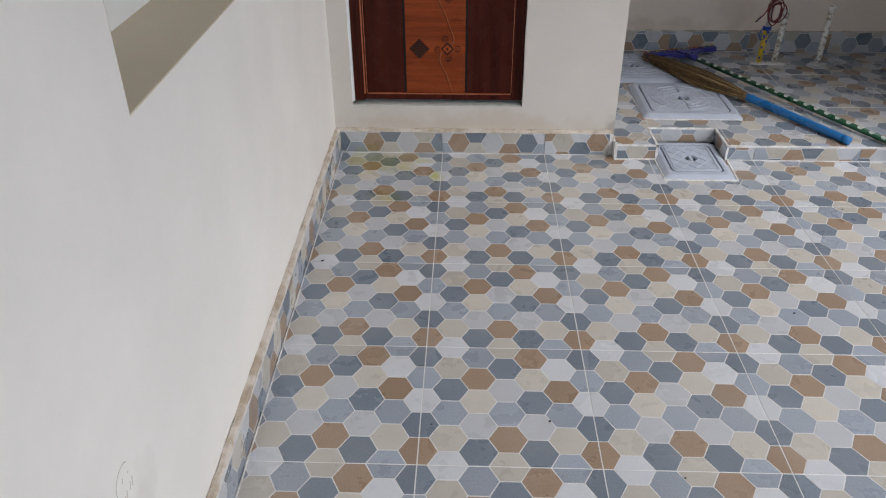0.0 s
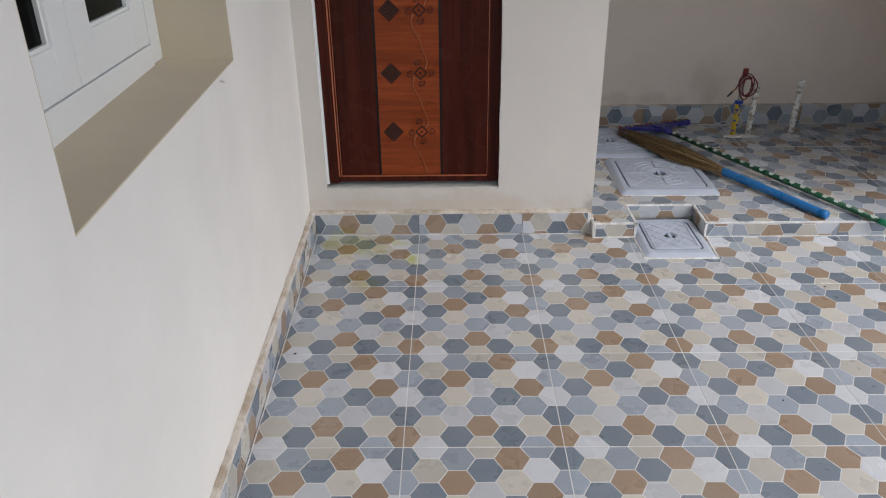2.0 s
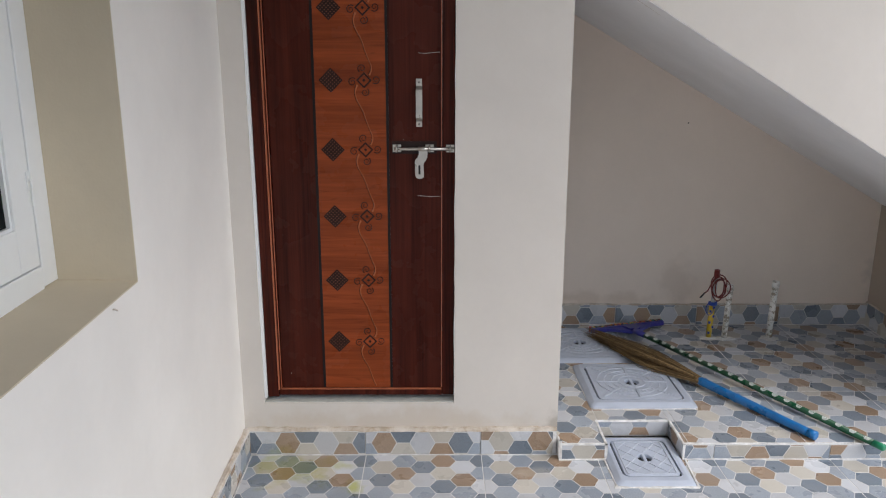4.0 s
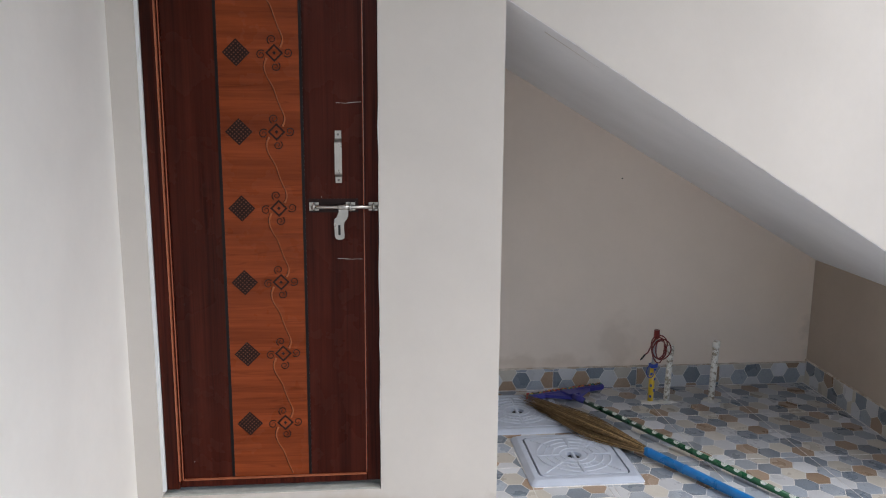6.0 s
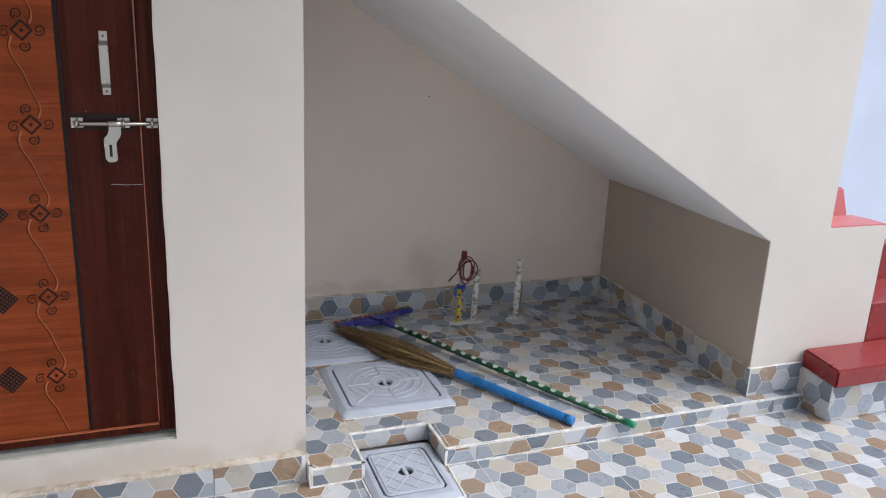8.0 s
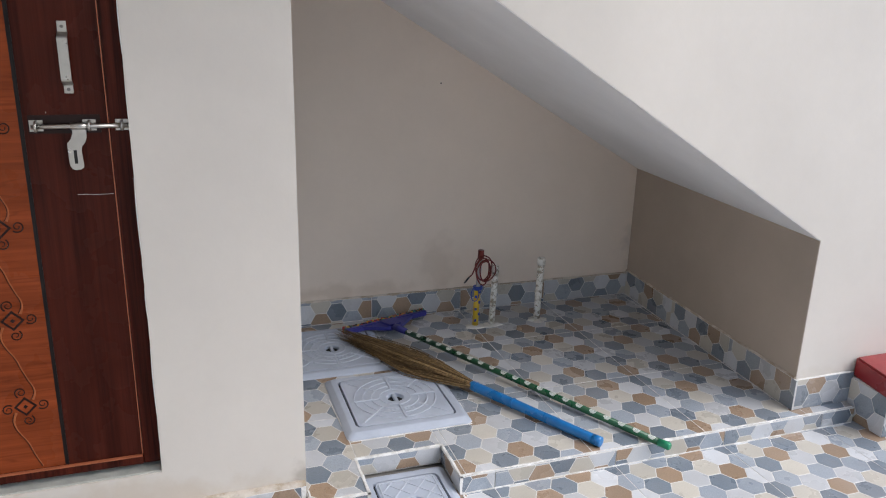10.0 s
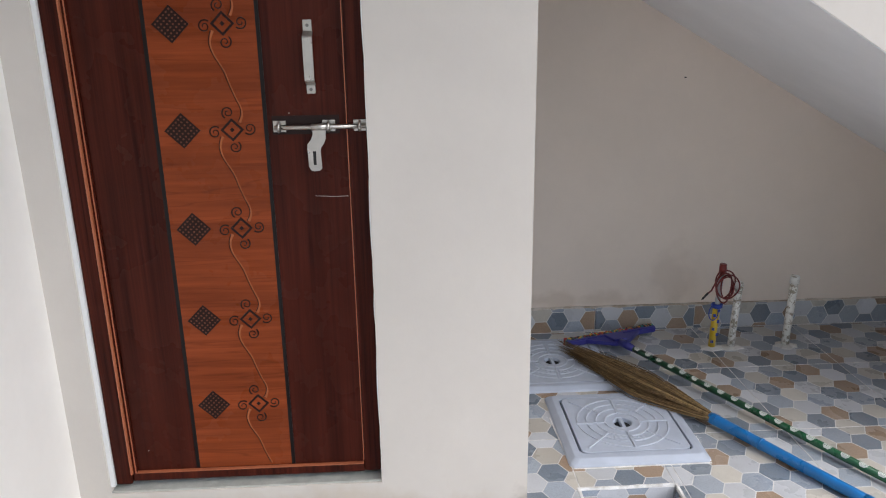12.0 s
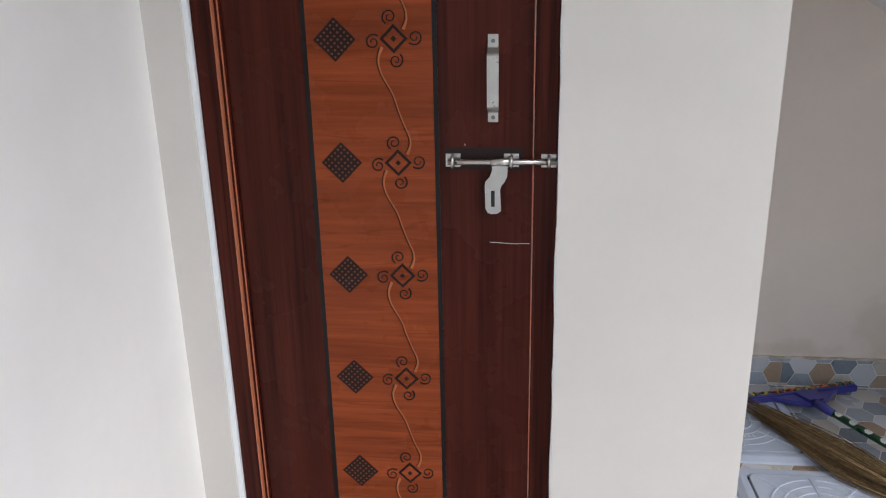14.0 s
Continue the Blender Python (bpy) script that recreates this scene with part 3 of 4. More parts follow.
outer = [(0.085, 1.204), (0.085, 1.192), (0.080, 1.178), (0.071, 1.168), (0.070, 1.155), (0.0715, 1.112), (0.076, 1.103), (0.084, 1.100), (0.096, 1.101), (0.103, 1.106), (0.1035, 1.114), (0.1015, 1.150), (0.104, 1.160), (0.111, 1.168), (0.116, 1.180), (0.117, 1.204)]
prism(bm, outer, "y", LEAF_Y - 0.0185, LEAF_Y - 0.0155)
prism(bm, [(0.083, 1.116), (0.0905, 1.116), (0.0905, 1.150), (0.083, 1.150)], "y", LEAF_Y - 0.0190, LEAF_Y - 0.0184, 1)
door_part("hasp", bm, [M_STEEL, M_HOLE], bolt)
bm = bmesh.new()
ribbon(bm, [(0.079, 1.0335), (0.10, 1.0325), (0.125, 1.0305), (0.15, 1.031), (0.163, 1.0315)], 0.0012, LEAF_Y + 0.0002, 0.0006)
ribbon(bm, [(0.082, 1.55), (0.11, 1.5475), (0.14, 1.551), (0.163, 1.553)], 0.0012, LEAF_Y + 0.0002, 0.0006)
door_part("scratch", bm, M_PALE, leaf, "pale scratch mark")
bm = bmesh.new()
for x, z in ((0.028, 1.240), (0.036, 1.196), (-0.425, 0.32)):
    prism(bm, [(x, z), (x + 0.0016, z), (x + 0.0016, z + 0.003), (x, z + 0.004)], "y", LEAF_Y - 0.0005, LEAF_Y + 0.0002)
door_part("paint_fleck", bm, M_PALE, leaf, "small white paint flecks")

# ---- window ----
win = thing("window_1", LEFT @ pose(-WDEP, (WY0 + WY1) / 2, WZ0 + 0.0095), "white-painted wooden casement window with black glass", "window", kind="structure")
W2, WH = (WY1 - WY0) / 2 - 0.0032, WZ1 - WZ0 - 0.013
FR = 0.068
wf = None
for nm, a in (("frame", (-W2, -W2 + FR, -0.028, WH)), ("frame", (W2 - FR, W2, 0, WH)), ("frame", (-W2 + FR, W2 - FR, -0.028, 0.052)), ("frame", (-W2 + FR, W2 - FR, WH - 0.06, WH))):
    part(nm, box(bmesh.new(), -0.07, 0.0, *a, bevel=0.002), M_WHITEPAINT, win)
for y0, y1 in ((-W2 + FR + 0.0025, 0.0235), (0.0265, W2 - FR - 0.0025)):
    sash = part("sash", box(bmesh.new(), -0.035, -0.003, y0, y0 + 0.100, 0.055, WH - 0.063, bevel=0.002), M_WHITEPAINT, win)
    part("stile", box(bmesh.new(), -0.035, -0.003, y1 - 0.086, y1, 0.055, WH - 0.063, bevel=0.002), M_WHITEPAINT, sash)
    part("rail", box(bmesh.new(), -0.035, -0.003, y0 + 0.100, y1 - 0.086, 0.055, 0.158, bevel=0.002), M_WHITEPAINT, sash)
    part("rail", box(bmesh.new(), -0.035, -0.003, y0 + 0.100, y1 - 0.086, WH - 0.17, WH - 0.063, bevel=0.002), M_WHITEPAINT, sash)
    part("pane", box(bmesh.new(), -0.024, -0.019, y0 + 0.096, y1 - 0.082, 0.154, WH - 0.166), M_GLASS, sash, "black tinted glass pane")
    bm = bmesh.new()
    for a in ((y0 + 0.100, y0 + 0.108, 0.158, WH - 0.17), (y1 - 0.094, y1 - 0.086, 0.158, WH - 0.17), (y0 + 0.108, y1 - 0.094, 0.158, 0.166)):
        box(bm, -0.020, -0.010, *a)
    part("putty_bead", bm, M_WHITEPAINT, sash)
bm = bmesh.new()
tube(bm, [(-0.002, W2 - FR - 0.012, 0.262), (0.004, W2 - FR - 0.012, 0.262), (0.006, W2 - FR - 0.010, 0.245), (0.006, W2 - FR - 0.014, 0.225), (0.003, W2 - FR - 0.012, 0.200)], 0.0022, 8)
box(bm, -0.003, 0.0005, W2 - FR - 0.018, W2 - FR - 0.007, 0.235, 0.28)
part("latch", bm, M_WHITEPAINT, win, "small painted window latch")
nail = thing("nail", LEFT @ pose(0, WY1 - 0.165, WZ0 - 0.018), "small bent nail stub in the window edge", "nail")
part("shank", tube(bmesh.new(), [(-0.01, 0, 0), (0.006, 0, 0.001), (0.010, 0.002, -0.003)], 0.0022, 7), M_CEMENT, nail)

# ---- manhole covers ----
def rounded(w, h, r, n):
    """A rounded rectangle's outline of 4 * n points from the middle of its right side."""
    pts = []
    for cx, cy, a0 in ((w - r, h - r, 0), (-w + r, h - r, 90), (-w + r, -h + r, 180), (w - r, -h + r, 270)):
        pts += [(cx + r * math.cos(radians(a0 + 90 * i / (n - 1))), cy + r * math.sin(radians(a0 + 90 * i / (n - 1)))) for i in range(n)]
    return pts


def loops(bm, rings, mi=0, close=True):
    vs = [[bm.verts.new(p) for p in ring] for ring in rings]
    n = len(vs[0])
    for a, b in zip(vs, vs[1:]):
        for k in range(n):
            bm.faces.new((a[k], a[(k + 1) % n], b[(k + 1) % n], b[k])).material_index = mi
    if close:
        bm.faces.new(vs[-1]).material_index = mi
    return bm


def cover(m, w, h, lw, lh, pattern, label, rise=0.020, hole=0.032):
    th = thing("manhole_cover", m, label, "manhole cover", "plastic manhole covers")
    at = lambda pts, z: [(x, y, z) for x, y in pts]
    n = 9
    bm = loops(bmesh.new(), [at(rounded(w, h, 0.02, n), 0.0), at(rounded(w - 0.004, h - 0.004, 0.02, n), rise * 0.35), at(rounded(w - 0.022, h - 0.022, 0.02, n), rise * 0.95), at(rounded(w - 0.027, h - 0.027, 0.02, n), rise),
                              at(rounded(lw + 0.0078, lh + 0.0060, 0.024, n), rise), at(rounded(lw + 0.0073, lh + 0.0055, 0.024, n), rise * 0.2)], close=False)
    part("frame", bm, M_COVER, th)
    part("gap", loops(bmesh.new(), [at(rounded(lw + 0.0082, lh + 0.0064, 0.024, n), rise * 0.3), at(rounded(lw - 0.01, lh - 0.01, 0.024, n), rise * 0.3)], close=True), M_SHADOWGAP, th)
    top = rise + 0.001
    circ = lambda r: [(r * math.cos(2 * math.pi * (i + 0.5) / (4 * n) ), r * math.sin(2 * math.pi * (i + 0.5) / (4 * n))) for i in range(4 * n)]
    bm = loops(bmesh.new(), [at(rounded(lw, lh, 0.022, n), rise * 0.3), at(rounded(lw, lh, 0.022, n), top - 0.0015), at(rounded(lw - 0.002, lh - 0.002, 0.022, n), top), at(circ(hole + 0.003), top), at(circ(hole), top - 0.002), at(circ(hole * 0.9), top - 0.016)], close=True)
    for f in bm.faces:
        if max(v.co.z for v in f.verts) < top - 0.012:
            f.material_index = 1
    lid = part("lid", bm, [M_COVER, M_COVER], th)
    part("grip_bar", box(bmesh.new(), -0.0065, 0.0065, -hole * 0.93, hole * 0.93, top - 0.015, top - 0.0005, bevel=0.002), M_COVER, lid)
    def ridge(*args, **kw):
        part("ridge", ribbon(bmesh.new(), *args, **kw), M_RIDGE, lid)
    up = dict(base=top - 0.001, plane="xy", sign=1)
    if pattern == "rings":
        for r in (0.060, 0.091, 0.124, 0.157):
            for q in range(4):
                ridge(arc(0, 0, r, 4 + 90 * q, 86 + 90 * q, 16), 0.0048, height=0.0042, **up)
        for a in range(0, 360, 45):
            r0, r1 = (0.064, 0.162) if a % 90 == 0 else (0.095, 0.222)
            ridge([(r0 * math.cos(radians(a)), r0 * math.sin(radians(a))), (r1 * math.cos(radians(a)), r1 * math.sin(radians(a)))], 0.0062, height=0.0046, **up)
        for i in range(7):
            ridge([(-0.05 + i * 0.016, -0.105), (-0.05 + i * 0.016, -0.090)], 0.009, height=0.0030, **up)
        part("rivet", tube(bmesh.new(), [(-0.058, 0.006, top - 0.001), (-0.058, 0.006, top + 0.001)], 0.003, 8), M_COVER, lid)
    else:
        ridge(rounded(lw - 0.012, lh - 0.012, 0.01, 5) + [rounded(lw - 0.012, lh - 0.012, 0.01, 5)[0]], 0.005, height=0.0040, **up)
        for sgn in (1, -1):
            for c in (-0.175, -0.105, -0.035, 0.035, 0.105, 0.175):
                seg = []
                for i in range(41):
                    x = -lw + 0.014 + (2 * lw - 0.028) * i / 40
                    y = sgn * x * 1.15 + c
                    ok = abs(y) < lh - 0.014 and math.hypot(x, y) > hole + 0.009
                    if ok:
                        seg.append((x, y))
                    if (not ok or i == 40) and len(seg) > 1:
                        ridge(seg, 0.0042, height=0.0034, **up)
                        seg = []
                    elif not ok:
                        seg = []
    return th


cover(pose(1.047, 3.539, LEDGE_Z), 0.235, 0.234, 0.183, 0.180, "rings", "blue-grey plastic manhole cover with concentric ridges on tiles")
cover(pose(0.899, 4.048, LEDGE_Z), 0.228, 0.240, 0.180, 0.190, "rings", "blue-grey plastic manhole cover partly under a straw broom", 0.018)
cover(pose(0.963, 2.978, 0.0), 0.150, 0.186, 0.105, 0.132, "lattice", "small blue-grey plastic drain cover with a diamond lattice", 0.016, 0.028)

# ---- pipes and the wire ----
def pipe(x, y, h, lean, r, label):
    th = thing("pipe_stub", pose(x, y, LEDGE_Z), label, "pipe", "capped pipe stubs in the niche")
    part("tube", tube(bmesh.new(), [(0, 0, -0.005), (lean * 0.5, 0, h * 0.5), (lean, 0, h - 0.03)], r, 16), M_PIPE, th)
    part("cap", tube(bmesh.new(), [(lean * 0.97, 0, h - 0.034), (lean, 0, h - 0.004), (lean, 0, h)], [r * 1.18, r * 1.18, r * 1.02], 16), M_PIPE, th)
    rr = random.Random(int(x * 100))
    pts = [((0.042 + rr.uniform(-0.01, 0.012)) * math.cos(a * math.pi / 9) * 1.15, (0.036 + rr.uniform(-0.008, 0.01)) * math.sin(a * math.pi / 9)) for a in range(18)]
    bm = loops(bmesh.new(), [[(u, v, 0.0) for u, v in pts], [(u * 0.9, v * 0.9, 0.004) for u, v in pts], [(u * 0.5, v * 0.5, 0.010) for u, v in pts]])
    part("cement_collar", bm, M_COLLAR, th)
    return th


pipe(1.698, 4.150, 0.302, 0.010, 0.0150, "paint-splashed white plastic pipe stub with a cement collar")
pipe(1.940, 4.152, 0.321, 0.008, 0.0165, "paint-splashed capped pipe stub standing by the wall")
rod = thing("wire_conduit", pose(1.615, 4.152, LEDGE_Z), "grey conduit in a yellow sleeve with red wire coiled on top", "conduit")
part("conduit", tube(bmesh.new(), [(0, 0, -0.005), (0.006, 0, 0.20), (0.014, 0, 0.372)], 0.0105, 14), M_CONDUIT, rod)
bm = tube(bmesh.new(), [(-0.001, 0, -0.004), (0.005, 0, 0.190)], 0.0145, 16)
part("sleeve", bm, M_YELLOW, rod, "yellow plastic sleeve with dark printed marks")
for i, z in enumerate((0.03, 0.062, 0.088, 0.122, 0.150, 0.172)):
    for a in (0.2, 0.5):
        aa = -math.pi / 2 + (i % 2 - 0.5) * 1.3 + a - 0.35
        c, s = math.cos(aa), math.sin(aa)
        part("print_mark", box(bmesh.new(), 0.003 + c * 0.0148 - 0.0035, 0.003 + c * 0.0148 + 0.0035, s * 0.0148 - 0.0012, s * 0.0148 + 0.0012, z, z + 0.013), M_BLUEWIRE, rod)
part("blue_tie", tube(bmesh.new(), [(0.006 + 0.019 * math.cos(t * 0.5), 0.019 * math.sin(t * 0.5), 0.190 + 0.016 * t / 38) for t in range(39)], 0.0048, 8), M_BLUEWIRE, rod, "blue wire wound round the conduit")
part("blue_loop", tube(bmesh.new(), [(-0.014 + 0.02 * math.cos(a * math.pi / 8), -0.018, 0.172 + 0.034 * math.sin(a * math.pi / 8)) for a in range(17)], 0.0022, 7), M_BLUEWIRE, rod)
rr = random.Random(7)
bm = bmesh.new()
for i in range(5):
    cx, cz, rx, rz, y = 0.030 + rr.uniform(-0.012, 0.012), 0.300 + rr.uniform(-0.015, 0.012), 0.034 + rr.uniform(-0.008, 0.008), 0.058 + rr.uniform(-0.01, 0.012), -0.018 + rr.uniform(-0.008, 0.008)
    tube(bm, [(cx + rx * math.cos(a * math.pi / 12), y + 0.010 * math.sin(a * math.pi / 6 + i), cz + rz * math.sin(a * math.pi / 12)) for a in range(25)], 0.0032, 7)
part("wire_coil", bm, M_REDWIRE, rod, "coil of thin red wire")
bm = tube(bmesh.new(), [(0.014, -0.004, 0.345), (0.014, -0.004, 0.386)], [0.016, 0.014], 10)
tube(bm, [(0.012, -0.014, 0.36), (-0.012, -0.020, 0.325), (-0.034, -0.022, 0.275), (-0.050, -0.022, 0.262)], 0.0034, 7)
part("wire_end", bm, M_REDWIRE, rod)
part("taped_tip", tube(bmesh.new(), [(-0.048, -0.022, 0.264), (-0.068, -0.022, 0.240), (-0.074, -0.022, 0.236)], [0.0045, 0.0045, 0.002], 8), M_BLACK, rod, "black taped wire end")
pts = [(0.05 * math.cos(a * math.pi / 8) * (1 + 0.2 * math.sin(a * 2.3)), 0.035 * math.sin(a * math.pi / 8)) for a in range(16)]
part("cement_collar", loops(bmesh.new(), [[(u, v, 0) for u, v in pts], [(u * 0.85, v * 0.85, 0.005) for u, v in pts], [(u * 0.4, v * 0.4, 0.010) for u, v in pts]]), M_COLLAR, rod)

# ---- straw broom ----
B0, B1, BN = Vector((0.938, 4.157, 0.110)), Vector((1.649, 3.026, 0.084)), Vector((1.366, 3.523, 0.094))
broom = thing("straw_broom", Matrix.Translation(BN), "brown grass broom with a blue plastic handle lying on tiles", "broom")
d = (B1 - BN).normalized()
bm = tube(bmesh.new(), [d * t for t in (-0.012, 0.0, 0.02, 0.10, 0.28, 0.46, (B1 - BN).length - 0.004, (B1 - BN).length)], [0.0185, 0.020, 0.0195, 0.0195, 0.0185, 0.0180, 0.0175, 0.014], 20)
part("handle", bm, M_BLUE, broom, "blue plastic sleeve handle")
e = d * (B1 - BN).length
part("end_cap", tube(bmesh.new(), [e - d * 0.03, e + d * 0.002, e + d * 0.004], [0.0190, 0.0190, 0.012], 18), M_BLUE, broom)
for t in (0.012, 0.19):
    part("ring", tube(bmesh.new(), [d * t, d * (t + 0.006)], 0.0208, 18), M_BLUE, broom)
side = Vector((-d.y, d.x, 0)).normalized()
rr = random.Random(11)
bm = bmesh.new()
LB = (B0 - BN).length
bd = (B0 - BN).normalized()
bside = Vector((-bd.y, bd.x, 0)).normalized()
for i in range(620):
    u = rr.gauss(0, 0.42)
    u = max(-1.0, min(1.0, u))
    v = rr.uniform(-1, 1)
    ln = LB * (1.0 - 0.42 * max(0.0, u * 1.0) - 0.20 * max(0.0, -u)) * rr.uniform(0.72, 1.03)
    pts = []
    for k in range(7):
        f = k / 6
        spread = 0.016 + 0.088 * min(1.0, f * 1.55) ** 0.9 * (1 - 0.42 * max(0.0, f - 0.6) / 0.4)
        thick = 0.015 + 0.012 * math.sin(min(1.0, f * 1.6) * math.pi * 0.5) - 0.012 * max(0.0, f - 0.7)
        p = bd * (ln * f) + bside * (u * spread + 0.006 * math.sin(f * 5 + i) * f) + Vector((0, 0, v * thick * math.sqrt(max(0.0, 1 - (u * 0.9) ** 2)) - 0.000 * f))
        zmin = LEDGE_Z + 0.025 - BN.z
        p.z = max(p.z, zmin)
        pts.append(p)
    tube(bm, pts, [0.0016, 0.0017, 0.0016, 0.0014, 0.0012, 0.0010, 0.0004], 3, rr.choice((0, 0, 1, 1, 2)), cap=False)
part("bristles", bm, [M_BRISTLE, plain("dark_grass", (0.115, 0.068, 0.028), 0.8, vary=0.4, scale=70), plain("pale_grass", (0.30, 0.20, 0.085), 0.7, vary=0.4, scale=70)], broom, "brown grass bristles in a flat fan")

# ---- floor wiper ----
H0, H1 = Vector((0.985, 4.172, 0.100)), Vector((1.412, 4.305, 0.094))
P0, P1 = Vector((1.218, 4.140, 0.110)), Vector((1.872, 2.933, 0.080))
wiper = thing("floor_wiper", Matrix.Translation(P0), "indigo floor wiper with a green and white handle on tiles", "floor wiper")
hx = (H1 - H0).normalized()
HM = Matrix(((hx.x, -hx.y, 0, 0), (hx.y, hx.x, 0, 0), (0, 0, 1, 0), (0, 0, 0, 1)))


def wiper_part(name, bm, mat, parent=wiper, label=""):
    mid = (H0 + H1) / 2 - P0
    for v in bm.verts:
        v.co = Matrix.Translation(mid) @ HM @ v.co
    return part(name, bm, mat, parent, label)


HL = (H1 - H0).length / 2
bm = bmesh.new()
prism(bm, [(-HL, -0.012), (HL, -0.012), (HL, 0.012), (-HL, 0.012)], "z", -0.010, 0.016)
bmesh.ops.bevel(bm, geom=list(bm.edges), offset=0.004, segments=2, affect="EDGES")
head = wiper_part("head", bm, M_PURPLE, label="indigo plastic wiper bar")
bm = bmesh.new()
prism(bm, [(-HL * 0.62, -0.010), (HL * 0.62, -0.010), (0.030, -0.085), (-0.030, -0.085)], "z", -0.004, 0.012)
prism(bm, [(-0.03, -0.075), (0.03, -0.075), (0.045, -0.012), (-0.045, -0.012)], "z", 0.0, 0.022)
wiper_part("brace", bm, M_PURPLE, head)
bm = bmesh.new()
rr = random.Random(3)
for row in range(3):
    for i in range(60):
        x = -HL + 2 * HL * i / 60
        box(bm, x, x + 2 * HL / 60 - 0.0006, 0.004 + row * 0.008, 0.0115 + row * 0.008, -0.012, 0.0135 + rr.uniform(0, 0.006), rr.choice((0, 1, 2, 2, 3, 4)))
wiper_part("foam_strip", bm, M_STRIP, head, "multicoloured flecked foam strip")
pd = (P1 - P0)
pl = pd.length
pd = pd.normalized()
part("socket", tube(bmesh.new(), [pd * -0.01, pd * 0.03, pd * 0.07], [0.016, 0.0165, 0.0135], 16), M_PURPLE, wiper)
part("pole", tube(bmesh.new(), [pd * 0.05, pd * (pl * 0.5), pd * (pl - 0.03)], 0.0130, 16), M_GREEN, wiper, "green film-wrapped pole with pale printed patches")
pside = Vector((-pd.y, pd.x, 0)).normalized()
pup = pside.cross(pd)
if pup.z < 0:
    pup = -pup
NP = 21
for i in range(NP):
    s0 = 0.09 + (pl - 0.16) * i / (NP - 1)
    wv = 0.029
    for k in range(2):
        grid = []
        bm = bmesh.new()
        for a in range(5):
            ang = radians(100 - 55 + 110 * a / 4 + 180 * k)
            q = (pside * math.cos(ang) + pup * math.sin(ang)) * 0.01325
            half = wv * 0.5 * math.sqrt(max(0.05, 1 - ((a - 2) / 2.3) ** 2))
            grid.append((bm.verts.new(pd * (s0 - half) + q), bm.verts.new(pd * (s0 + half) + q)))
        for p, q in zip(grid, grid[1:]):
            bm.faces.new((p[0], p[1], q[1], q[0]))
        part("printed_patch", bm, M_PALE, wiper)
part("end_cap", tube(bmesh.new(), [pd * (pl - 0.045), pd * (pl - 0.004), pd * pl], [0.0140, 0.0144, 0.010], 16), M_GREENCAP, wiper, "bright green plastic end cap")

nail = thing("nail", pose(1.490, BACK, 1.197), "small dark nail in the niche back wall", "nail")
part("shank", tube(bmesh.new(), [(0, 0.01, 0), (0, -0.010, 0.001)], 0.003, 7), M_BLACK, nail)

# ---- small debris ----
for x, y, s in ((0.21, 1.36, 0.004), (0.36, 1.62, 0.002), (-0.52, 2.12, 0.005), (0.52, 1.18, 0.003), (-0.10, 1.34, 0.003), (1.45, 2.55, 0.004), (1.02, 1.86, 0.004), (1.75, 2.62, 0.004)):
    bm = bmesh.new()
    bmesh.ops.create_icosphere(bm, subdivisions=1, radius=s)
    for v in bm.verts:
        v.co = Vector((v.co.x * 1.3, v.co.y * 0.8, v.co.z * 0.5 + s * 0.3)) * (1 + 0.25 * noise.noise(v.co * 400))
    ob = part("dirt_crumb", bm, M_BLACK)
    ob.matrix_world = pose(x, y, 0, 0, 0, 40)
    tagged(ob, "small dark crumb of dirt on the tiled floor", "dirt", "crumbs on the floor")

# ---- tiles, skirting and cement ----
# the colours of the six columns of hexagons in a tile, from its far edge
COLS = ("01204", "23013", "14320", "30214", "43020", "12413")
PITCH, HEXH = T / 6, T / 5
MESHES = {}


def clip(poly, u0, u1, v0, v1):
    for axis, lim, sgn in ((0, u0, 1), (0, u1, -1), (1, v0, 1), (1, v1, -1)):
        out = []
        for i, p in enumerate(poly):
            q = poly[(i + 1) % len(poly)]
            dp, dq = sgn * (p[axis] - lim), sgn * (q[axis] - lim)
            if dp >= 0:
                out.append(p)
            if (dp >= 0) != (dq >= 0):
                f = dp / (dp - dq)
                out.append((p[0] + (q[0] - p[0]) * f, p[1] + (q[1] - p[1]) * f))
        poly = out
        if len(poly) < 3:
            return []
    return poly


